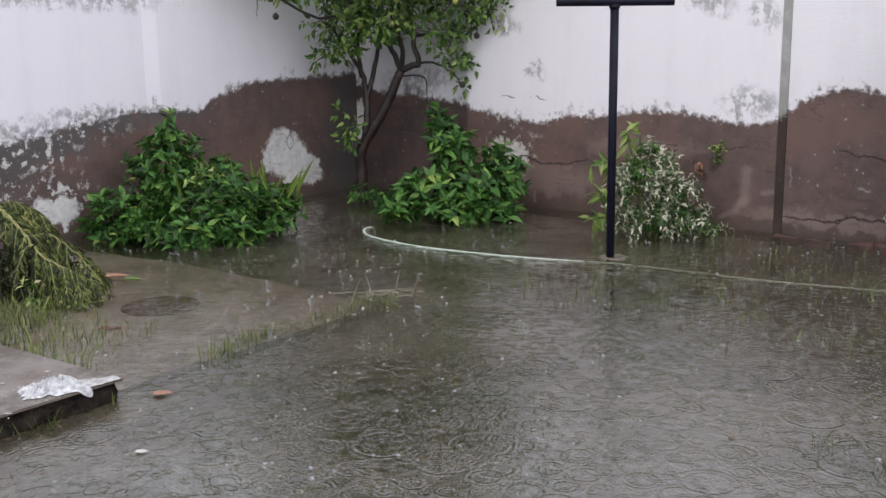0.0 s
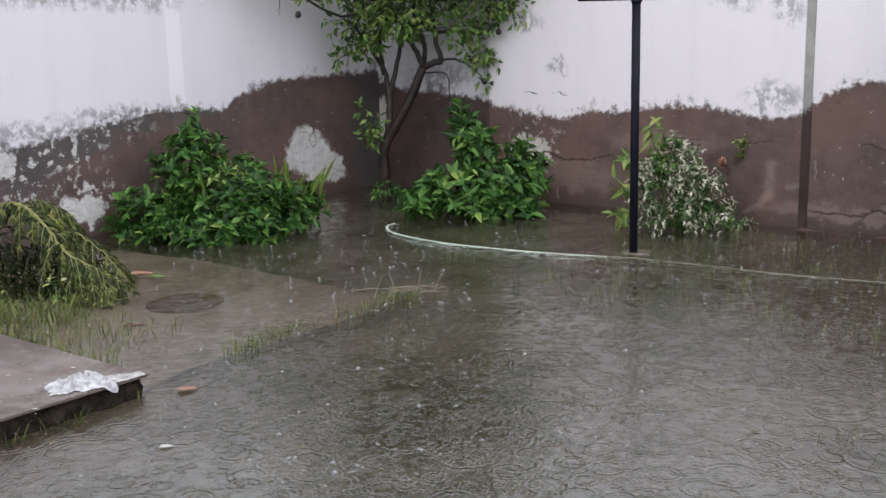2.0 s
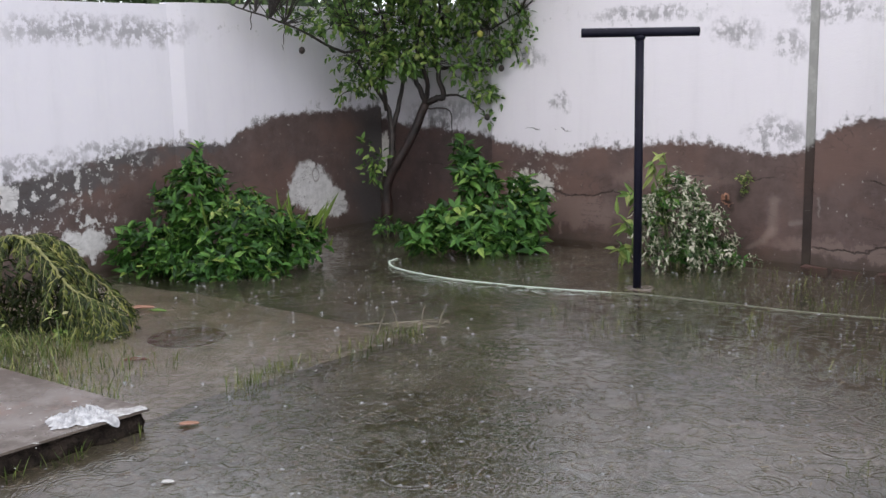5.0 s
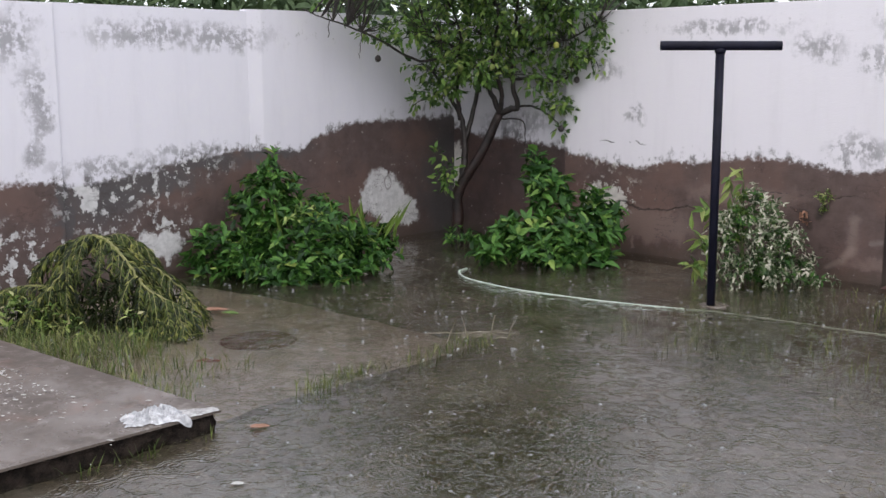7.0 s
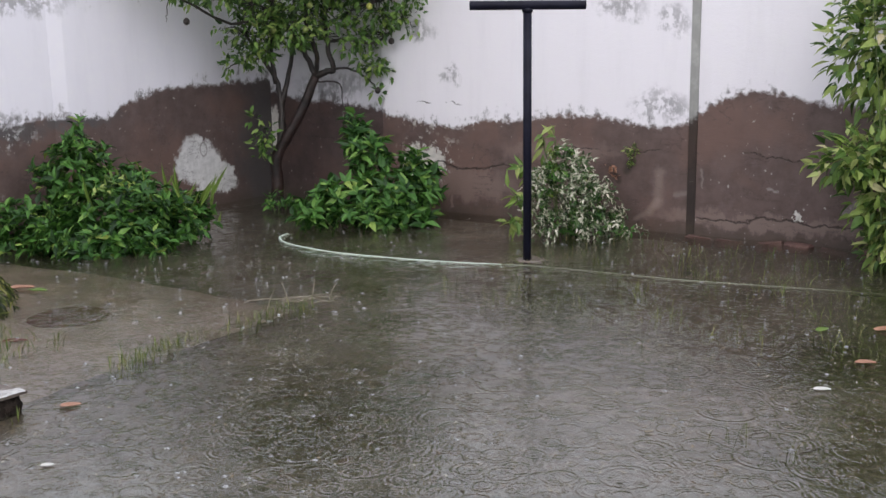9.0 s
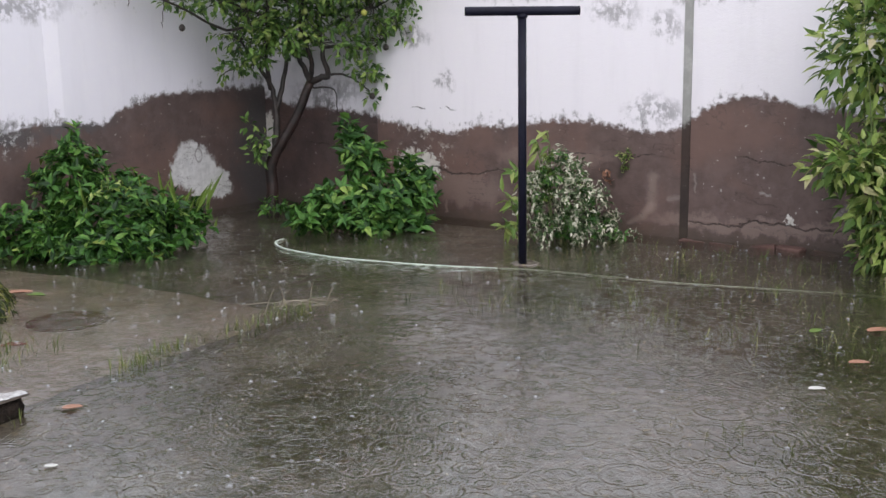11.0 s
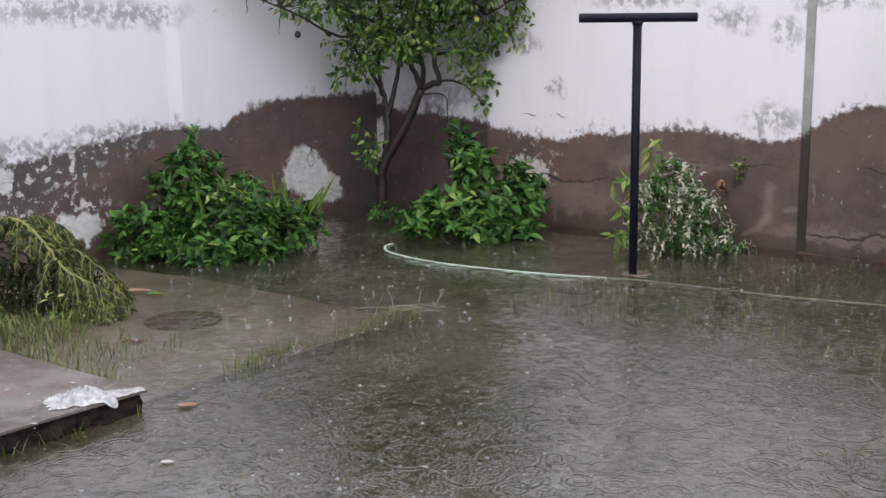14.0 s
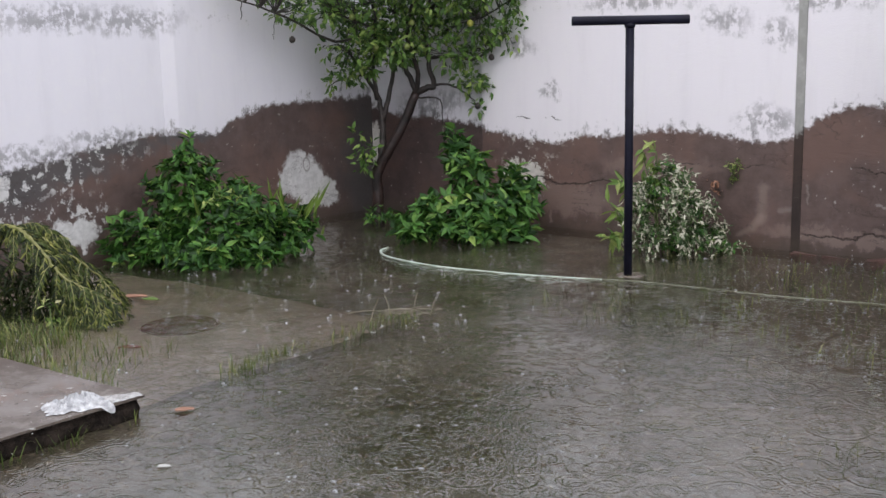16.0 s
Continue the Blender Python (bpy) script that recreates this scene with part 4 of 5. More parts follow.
def sprays(rng, lobes, per_area, length, slim, reach=0.11):
    """Short drooping strings of leaves hung over the lobes."""
    P, D, N = [], [], []
    for c, r in lobes:
        area = 4 * math.pi * ((r[0] * r[1]) ** 1.6 / 3 + (r[0] * r[2]) ** 1.6 / 3 + (r[1] * r[2]) ** 1.6 / 3) ** (1 / 1.6)
        p, d = shell(rng, c, r, max(3, int(area * per_area)), 0.75, 0.06)
        for q, out in zip(p, d):
            n = rng.integers(9, 16)
            t = np.linspace(0, 1, n)[:, None]
            run = reach * rng.uniform(0.7, 1.4)
            axis = unit(out * np.array([1, 1, 0.2]) + rng.normal(0, 0.3, 3))
            P.append(q + axis * t * run * 0.7 + np.array([0, 0, -1]) * t ** 2 * run + rng.normal(0, 0.006, (n, 3)))
            D.append(axis * 0.5 + np.array([0, 0, -0.9]) * t + rng.normal(0, 0.55, (n, 3)))
            N.append(axis + rng.normal(0, 0.4, (n, 3)) + np.array([0, -0.3, 0.6]))
    P, D, N = map(np.concatenate, (P, D, N))
    P[:, 2] = np.maximum(P[:, 2], 0.02)
    L = rng.uniform(0.6, 1.25, len(P)) * length
    return leaves(P, D, N, L, L * slim)


citrus_tree()

left_lobes = [((-2.37, 9.25, 0.56), (0.33, 0.28, 0.33)), ((-2.34, 9.28, 0.86), (0.10, 0.10, 0.14)), ((-1.92, 9.0, 0.26), (0.58, 0.34, 0.30)), ((-2.68, 9.0, 0.17), (0.36, 0.26, 0.24)), ((-1.45, 9.1, 0.22), (0.24, 0.22, 0.22)), ((-2.09, 8.75, 0.10), (0.66, 0.26, 0.18)), ((-1.98, 9.25, 0.46), (0.30, 0.25, 0.18))]
ob, rng = bush("leafy_bush", 21, (-2.1, 9.0, 0), left_lobes, 800, 0.100, 0.46, LUSH, "dense bright green leafy bush spreading over the water by the wall")
P = np.array([(-1.62, 9.05, 0.3)]) + rng.normal(0, 0.09, (16, 3)) * np.array([2.2, 1, 0.6])
D = np.stack([rng.normal(0.15, 0.35, 16), rng.normal(-0.1, 0.2, 16), rng.uniform(0.5, 1.2, 16)], 1)
for n in range(len(P)):
    part("strap_leaf", leaves(P[n:n + 1], D[n:n + 1], np.array([[0.0, -1, 0.2]]), [rng.uniform(0.22, 0.36)], [0.035]), YELLOW, ob, "tall pale strap leaf")
P = rng.normal(0, 1, (26, 3)) * np.array([0.07, 0.06, 0.04]) + np.array([-2.0, 8.85, 0.55])
tagged(part("young_shoot", leaves(P, rng.normal(0, 0.5, (26, 3)) + np.array([0, -0.3, 0.4]), rng.normal(0, 0.4, (26, 3)) + np.array([0, -0.4, 0.8]), rng.uniform(0.05, 0.09, 26), np.full(26, 0.03)), YELLOW, ob, "pale young shoot"), kind="stuff")

mid_lobes = [((0.05, 9.75, 0.22), (0.56, 0.30, 0.27)), ((0.06, 9.95, 0.54), (0.22, 0.2, 0.24)), ((-0.06, 10.05, 0.80), (0.11, 0.1, 0.20)), ((0.46, 9.95, 0.33), (0.24, 0.22, 0.28)), ((-0.40, 9.62, 0.14), (0.22, 0.18, 0.16)), ((0.15, 9.6, 0.10), (0.5, 0.2, 0.14))]
bush("broad_leaved_bush", 22, (0.05, 9.8, 0), mid_lobes, 520, 0.132, 0.48, MIDLEAF, "broad-leaved green bush standing in water before the wall")
bush("seedling", 23, (-0.78, 10.7, 0), [((-0.82, 10.65, 0.10), (0.20, 0.12, 0.12)), ((-0.62, 10.6, 0.06), (0.14, 0.1, 0.08))], 460, 0.07, 0.5, LUSH, "small green seedlings round the foot of the tree", stems=5)

var_lobes = [((1.69, 8.97, 0.36), (0.35, 0.26, 0.32)), ((1.70, 9.0, 0.62), (0.20, 0.16, 0.16)), ((1.50, 8.95, 0.42), (0.18, 0.18, 0.22)), ((1.86, 8.92, 0.28), (0.24, 0.2, 0.26)), ((1.66, 8.86, 0.12), (0.36, 0.22, 0.14)), ((1.98, 8.86, 0.14), (0.20, 0.16, 0.14)), ((2.14, 8.82, 0.05), (0.16, 0.12, 0.07))]
ob, rng = bush("variegated_bush", 24, (1.69, 8.97, 0), var_lobes, 260, 0.050, 0.40, CREAM, "cream and green variegated bush beside the black post", stems=14)
g = bmesh.new()
P, D, N = [], [], []
for a, b in (((1.40, 9.0, 0.05), (1.20, 8.9, 0.40)), ((1.42, 9.0, 0.05), (1.12, 8.85, 0.14)), ((1.5, 9.0, 0.1), (1.30, 8.95, 0.60)), ((1.62, 9.1, 0.2), (1.47, 9.05, 0.84)), ((1.62, 9.1, 0.2), (1.60, 9.08, 0.80))):
    q = curve_points([a, Vector(a).lerp(Vector(b), 0.5) + Vector((0, 0, 0.05)), b], 5)
    tube(g, q, 0.005, 5)
    n = 16
    t = rng.integers(4, len(q), n)
    P.append(np.array([q[k] for k in t]) + rng.normal(0, 0.015, (n, 3)))
    D.append(rng.normal(0, 0.8, (n, 3)) + np.array([-0.3, -0.2, -0.5]))
    N.append(rng.normal(0, 0.4, (n, 3)) + np.array([0, -0.6, 0.7]))
part("spray", sprays(rng, var_lobes, 52, 0.048, 0.42), CREAM, ob, "drooping sprays of cream-edged leaves")
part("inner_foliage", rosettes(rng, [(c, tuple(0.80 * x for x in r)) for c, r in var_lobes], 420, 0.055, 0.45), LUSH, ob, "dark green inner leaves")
part("shoot_stem", g, STEM, ob)
P, D, N = map(np.concatenate, (P, D, N))
part("shoot_leaves", leaves(P, D, N, rng.uniform(0.10, 0.17, len(P)), np.full(len(P), 0.046)), YELLOW, ob, "long yellow-green shoots")

# small plant in a hole of the right wall
H0 = yard(4.19, 0.02, 0.62)
ob, rng = bush("wall_fern", 25, H0, [((H0.x, H0.y - 0.02, 0.67), (0.07, 0.06, 0.055)), ((H0.x, H0.y - 0.02, 0.60), (0.05, 0.04, 0.06))], 1500, 0.04, 0.42, SHRUB, "little olive fern growing out of the wall plaster", stems=0)
H1 = yard(4.05, -0.01, 0.50)
dead = empty("dried_plant", H1, "tuft of orange dried leaves clinging to the wall", "plant")
P = np.array(H1) + rng.normal(0, 1, (30, 3)) * np.array([0.035, 0.010, 0.028]) + np.array([-0.01, -0.02, 0])
part("dry_leaves", leaves(P, rng.normal(0, 1, (30, 3)) + np.array([0, -0.4, -0.3]), rng.normal(0, 0.5, (30, 3)) + np.array([0, -1, 0.4]), rng.uniform(0.03, 0.06, 30), np.full(30, 0.022)), DRY_LEAF, dead)

# tall shrub by the right wall
right_lobes = [((3.52, 7.42, 1.62), (0.34, 0.32, 0.55)), ((3.75, 7.4, 2.05), (0.40, 0.36, 0.45)), ((3.40, 7.32, 0.78), (0.32, 0.28, 0.20)), ((3.62, 7.32, 0.55), (0.30, 0.28, 0.42)), ((3.95, 7.35, 1.0), (0.42, 0.36, 0.8)), ((3.66, 7.3, 0.18), (0.22, 0.2, 0.2)), ((4.3, 7.3, 1.5), (0.4, 0.4, 0.9)), ((3.80, 7.3, 0.32), (0.30, 0.26, 0.32)), ((4.25, 7.2, 0.45), (0.42, 0.32, 0.5)), ((4.8, 7.1, 1.1), (0.45, 0.4, 1.0))]
ob, rng = bush("tall_shrub", 26, (3.85, 7.4, 0), right_lobes, 400, 0.115, 0.46, SHRUB, "tall yellow-green leafy shrub in front of the wall", droop=0.25, stems=22, whorl=False, inner=0.35)
g = bmesh.new()
for a, b in (((3.85, 7.4, -0.07), (3.75, 7.42, 1.3)), ((3.95, 7.4, -0.07), (3.9, 7.4, 1.8)), ((4.05, 7.38, -0.07), (4.25, 7.3, 1.7))):
    branch(g, [a, Vector(a).lerp(Vector(b), 0.5) + Vector((0.04, 0, 0)), b], 0.022, 0.010, rng)
part("trunk", g, BARK, ob, "dark slender stems")


# ---- heap of cut fronds ----
def frond_heap():
    rng = np.random.default_rng(31)
    heap = empty("cut_fronds", (-2.95, 7.2, 0), "heap of cut drooping olive-green palm fronds on wet grass", "plant debris")
    # midribs: points, thickness, reach of the side ribs
    ribs = [(((-3.13, 7.26, 0.57), (-3.01, 7.24, 0.575), (-2.85, 7.15, 0.49), (-2.63, 7.0, 0.29), (-2.44, 6.96, 0.195), (-2.25, 6.95, 0.09)), 0.017, 0.20),
            (((-2.69, 7.08, 0.32), (-2.59, 6.98, 0.21), (-2.53, 6.9, 0.11), (-2.52, 6.82, 0.02)), 0.007, 0.13),
            (((-3.09, 7.42, 0.55), (-2.93, 7.42, 0.56), (-2.77, 7.42, 0.47), (-2.66, 7.4, 0.33)), 0.006, 0.14),
            (((-2.95, 7.36, 0.49), (-2.72, 7.34, 0.38), (-2.51, 7.28, 0.25), (-2.3, 7.16, 0.06)), 0.007, 0.16),
            (((-2.95, 7.26, 0.56), (-3.11, 7.22, 0.59), (-3.21, 7.12, 0.47), (-3.23, 7.0, 0.26), (-3.22, 6.9, 0.07)), 0.008, 0.20),
            (((-3.06, 7.42, 0.54), (-3.26, 7.42, 0.53), (-3.45, 7.42, 0.43), (-3.57, 7.4, 0.33)), 0.006, 0.15),
            (((-3.25, 7.08, 0.27), (-3.5, 7.08, 0.26), (-3.65, 7.03, 0.22), (-3.82, 6.96, 0.05)), 0.006, 0.12),
            (((-3.17, 7.15, 0.47), (-3.24, 7.02, 0.32), (-3.36, 6.95, 0.2), (-3.45, 6.86, 0.04)), 0.006, 0.16),
            (((-2.65, 7.06, 0.28), (-2.46, 6.94, 0.18), (-2.35, 6.87, 0.09), (-2.3, 6.83, 0.03)), 0.006, 0.12),
            (((-3.0, 7.5, 0.50), (-2.85, 7.32, 0.48), (-2.66, 7.2, 0.30), (-2.5, 7.1, 0.10)), 0.005, 0.18)]
    for pts, thick, reach in ribs:
        g = bmesh.new()
        q = branch(g, pts, thick, 0.003, rng, 9, 0.003, 6)
        P, D, N, L = [], [], [], []
        for k in range(2, len(q), 2):
            f = k / (len(q) - 1)
            ahead = (q[min(k + 1, len(q) - 1)] - q[k - 1]).normalized()
            side = ahead.cross(Vector((0, 0, 1))).normalized()
            for sgn in (-1, 1):
                if rng.uniform() < 0.12:
                    continue
                run = reach * rng.uniform(0.6, 1.25) * (0.45 + 1.1 * math.sin(math.pi * min(0.93, 0.15 + 0.8 * f)))
                run = min(run, 0.10 + q[k].z)
                out = (side * sgn * rng.uniform(0.5, 0.9) + ahead * rng.uniform(0.35, 0.9) + Vector((0, 0, 0.22))).normalized()
                arc = [q[k] + out * run * 0.75 * t + Vector((0, 0, -1)) * run * 0.85 * t * t for t in (0, 0.25, 0.5, 0.75, 1.0)]
                for a in arc:
                    a.z = max(a.z, 0.008)
                tube(g, arc, [0.0030, 0.0028, 0.0024, 0.0018, 0.001], 4, False)
                n = max(4, int(run / 0.015))
                for m in range(n):
                    t = (m + 0.5) / n * 3.999
                    c = arc[int(t)].lerp(arc[int(t) + 1], t % 1)
                    way = (arc[int(t) + 1] - arc[int(t)]).normalized()
                    over = way.cross(Vector((0, -0.6, 1))).normalized()
                    for s2 in (-1, 1):
                        P.append(c)
                        D.append(over * s2 * rng.uniform(0.4, 0.8) + way * 0.8 + Vector((0, 0, -0.35)) + Vector(rng.normal(0, 0.15, 3)))
                        N.append(Vector((0, -0.5, 1)) + Vector(rng.normal(0, 0.3, 3)))
                        L.append(rng.uniform(0.040, 0.080) * (1.0 if t < 3 else 0.75))
        rib = part("frond", g, RACHIS, heap, "yellow-green midrib with thin side ribs")
        L = np.array(L)
        tagged(part("foliage", leaves(np.array(P), np.array(D), np.array(N), L, L * 0.26), OLIVE, rib, "narrow drooping leaflets"), kind="stuff")
    # Filler leaflets in the shade colour close the heap's dark hollow.
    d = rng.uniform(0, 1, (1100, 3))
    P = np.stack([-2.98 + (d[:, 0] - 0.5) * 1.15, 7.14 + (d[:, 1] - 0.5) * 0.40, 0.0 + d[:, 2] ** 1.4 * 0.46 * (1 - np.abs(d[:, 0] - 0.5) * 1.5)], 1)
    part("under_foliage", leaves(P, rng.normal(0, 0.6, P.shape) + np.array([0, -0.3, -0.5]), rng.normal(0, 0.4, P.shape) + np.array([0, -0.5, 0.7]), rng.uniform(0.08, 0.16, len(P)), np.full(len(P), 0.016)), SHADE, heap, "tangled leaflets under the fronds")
    return heap


frond_heap()
bush("weed_clump", 43, (-3.45, 6.95, 0), [((-3.5, 6.95, 0.10), (0.28, 0.14, 0.18)), ((-3.2, 6.85, 0.07), (0.22, 0.10, 0.12)), ((-3.8, 7.0, 0.10), (0.25, 0.15, 0.2))], 420, 0.055, 0.42, SHRUB, "low light green weeds beside the cut fronds", stems=6)
rng = np.random.default_rng(41)
bush("pale_sprigs", 42, (-2.62, 6.78, 0), [((-2.63, 6.76, 0.10), (0.07, 0.05, 0.12)), ((-3.0, 6.74, 0.05), (0.08, 0.05, 0.10))], 500, 0.05, 0.4, SHRUB, "pale grey-green sprigs at the edge of the fronds", stems=4)

# ---- grass in the water ----
spots = []
for _ in range(240):
    t = rng.uniform(0, 1)
    p = yard(3.52 + rng.normal(0, 0.05), 4.95 - 1.5 * t ** 0.8 + rng.normal(0, 0.03), -0.06)
    spots.append(p)
for c in ((3.6, 4.9), (3.55, 4.75), (3.5, 4.55), (3.6, 3.5)):
    spots += [yard(c[0] + rng.normal(0, 0.035), c[1] + rng.normal(0, 0.05), -0.06) for _ in range(45)]
tagged(part("pad_grass", blades(rng, spots, 0.12, 0.0052, 0.7), GRASS), "thin grass standing along the drowned concrete edge", "grass", kind="stuff")
spots = [yard(rng.uniform(0.4, 3.3), 5.58 - abs(rng.normal(0, 0.16)), -0.06) for _ in range(900)]
spots += [Vector((rng.uniform(-3.7, -2.4), rng.uniform(6.35, 6.85), -0.06)) for _ in range(900)]
spots += [yard(rng.uniform(1.0, 3.0) , 5.1 + rng.normal(0, 0.17), -0.06) for _ in range(700)]
for c in ((3.80, 6.02, 26), (3.80, 6.28, 12), (3.79, 5.72, 10), (3.82, 6.9, 14)):
    spots += [yard(c[0] + rng.uniform(0, 0.03), c[1] + rng.normal(0, 0.05), -0.06) for _ in range(c[2])]
tagged(part("slab_grass", blades(rng, spots, 0.125, 0.0062, 0.9), GRASS), "yellow-green grass between the slab and the cut fronds", "grass", kind="stuff")
spots = []
for _ in range(520):
    c = yard(rng.uniform(3.9, 8.5), 0.45 + 2.4 * rng.uniform(0, 1) ** 1.3, -0.06)
    spots += [c + Vector((rng.normal(0, 0.05), rng.normal(0, 0.05), 0)) for _ in range(rng.integers(2, 7))]
for _ in range(16):
    c = yard(rng.uniform(4.6, 9.0), rng.uniform(2.6, 5.0), -0.06)
    spots += [c + Vector((rng.normal(0, 0.05), rng.normal(0, 0.05), 0)) for _ in range(rng.integers(3, 7))]
tagged(part("lawn_grass", blades(rng, spots, 0.12, 0.0042, 0.9), GRASS), "sparse grass blades poking out of the flood", "grass", kind="stuff")

# drowned grass lying under the surface, and chaff afloat
def open_water(p):
    q = p - O
    u, v = q.dot(UD), q.dot(VD)
    return u > 0.25 and v > 0.25 and not (u < 3.85 and v > 5.5) and not (u < 3.5 and v > 3.5)


def strips(rng, places, length, width):
    """Thin bent strips lying nearly flat."""
    vs, fs = [], []
    for p in places:
        h, w = length * rng.uniform(0.4, 1.5), width * rng.uniform(0.6, 1.4)
        a, bend = rng.uniform(0, math.tau), rng.normal(0, 0.5)
        n = len(vs)
        x, y = p.x, p.y
        for t in range(4):
            q = w * (1.0, 1.0, 0.8, 0.25)[t] / 2
            vs += [(x - math.sin(a) * q, y + math.cos(a) * q, p.z + 0.0015 * t), (x + math.sin(a) * q, y - math.cos(a) * q, p.z + 0.0015 * t)]
            x, y = x + math.cos(a) * h / 3, y + math.sin(a) * h / 3
            a += bend
        fs += [(n + 2 * t, n + 2 * t + 1, n + 2 * t + 3, n + 2 * t + 2) for t in range(3)]
    return vs, fs


spots = []
for _ in range(22000):
    d = rng.uniform(0, 1) ** 0.8 * 7.2
    p = Vector((rng.uniform(-0.50, 0.56) * (2.9 + d), 2.9 + d, -rng.uniform(0.006, 0.045)))
    if open_water(p) and noise.noise(Vector((p.x * 0.9, p.y * 0.9, 1.7))) + 0.5 * noise.noise(Vector((p.x * 3.3, p.y * 3.3, 5.2))) > rng.uniform(-0.45, 0.35):
        spots.append(p)
tagged(part("drowned_grass", strips(rng, spots, 0.06, 0.0055), DROWNED), "matted olive and straw grass under the flood water", "grass", kind="stuff")
spots = []
for _ in range(4200):
    d = rng.uniform(0, 1) ** 0.8 * 7.0
    p = Vector((rng.uniform(-0.50, 0.56) * (2.9 + d), 2.9 + d, 0.0015))
    if open_water(p):
        spots.append(p)
tagged(part("floating_chaff", strips(rng, spots, 0.017, 0.0055), CHAFF), "brown and tan plant scraps afloat on the flood", "debris", kind="stuff")

# ---- litter and debris ----
debris = empty("stick_pile", (-0.46, 7.0, 0), "small drift of dead twigs and straw on the water", "debris")
for k in range(22):
    a = rng.normal(0, 0.7)
    L = rng.uniform(0.10, 0.40)
    c = Vector((-0.42 + rng.normal(0, 0.10), 6.99 + rng.normal(0, 0.04), 0.006))
    d = Vector((math.cos(a), math.sin(a) * 0.6, rng.uniform(-0.05, 0.1)))
    g = bmesh.new()
    tube(g, [c - d * L / 2, c + Vector((0, 0, 0.012)), c + d * L / 2], [0.002, 0.003, 0.0015], 5)
    part("twig", g, STICK, debris)
for p, h in (((-0.62, 6.75, 0), (0.07, 0.0, 0.16)), ((-0.35, 7.02, 0), (0.03, 0, 0.13)), ((-0.24, 7.0, 0), (0.05, 0, 0.11)), ((-0.50, 7.05, 0), (-0.04, 0, 0.12))):
    g = bmesh.new()
    tube(g, [Vector(p) - Vector((0, 0, 0.03)), Vector(p) + Vector(h) * 0.5, Vector(p) + Vector(h)], [0.005, 0.004, 0.002], 5)
    part("twig", g, STICK, debris)


def flat_leaf(name, place, size, turn, material, label, category, z=0.004):
    rngl = np.random.default_rng(int(abs(place[0]) * 1000) + 7)
    g = bmesh.new()
    n = 12
    ring = []
    for k in range(n):
        a = math.tau * k / n
        r = 1.0 + rngl.uniform(-0.12, 0.12)
        ring.append((size * r * math.cos(a), size * 0.5 * r * math.sin(a) * (1 - 0.35 * math.cos(a)), 0.12 * size * abs(math.sin(a)) + rngl.uniform(0, 0.05) * size))
    top = [g.verts.new((x, y, h + 0.003)) for x, y, h in ring]
    low = [g.verts.new((x, y, h)) for x, y, h in ring]
    c, e = g.verts.new((0, 0, 0.004)), g.verts.new((0, 0, 0.0))
    for k in range(n):
        g.faces.new((c, top[k], top[(k + 1) % n]))
        g.faces.new((e, low[(k + 1) % n], low[k]))
        g.faces.new((top[k], low[k], low[(k + 1) % n], top[(k + 1) % n]))
    ob = part(name, g, material, matrix=pose(place[0], place[1], z, 0, 0, turn))
    return tagged(ob, label, category)


flat_leaf("fallen_leaf", (-1.365, 5.10), 0.048, 10, DRY_LEAF, "orange dry leaf floating on the flood water", "leaf")
flat_leaf("fallen_leaf", (-2.34, 7.57), 0.09, 5, DRY_LEAF, "orange-brown dry leaf beside the cut fronds", "leaf")
flat_leaf("fallen_leaf", (-2.2, 7.48), 0.07, -20, YELLOW, "yellow-green fallen leaf beside the cut fronds", "leaf")
flat_leaf("fallen_leaf", (2.51, 5.29), 0.055, -15, DRY_LEAF, "brown dry leaf floating on the flood water", "leaf")
flat_leaf("fallen_leaf", (2.9, 5.86), 0.07, 10, DRY_LEAF, "brown dry leaf floating on the flood water", "leaf")
flat_leaf("fallen_leaf", (2.55, 5.9), 0.05, 30, YELLOW, "yellow-green leaf floating on the flood water", "leaf")
flat_leaf("paper_scrap", (2.126, 4.92), 0.04, -10, PAPER, "white paper scrap floating on the flood water", "litter")
flat_leaf("paper_scrap", (-1.271, 4.39), 0.026, 0, PAPER, "whitish scrap floating on the flood water", "litter")
flat_leaf("paper_scrap", (1.183, 4.48), 0.022, 20, STICK, "tan scrap floating on the flood water", "litter")
flat_leaf("red_scrap", (-2.0, 6.33), 0.07, 4, RED_BIT, "dull red plastic scrap beside the manhole cover", "litter", z=-0.024)


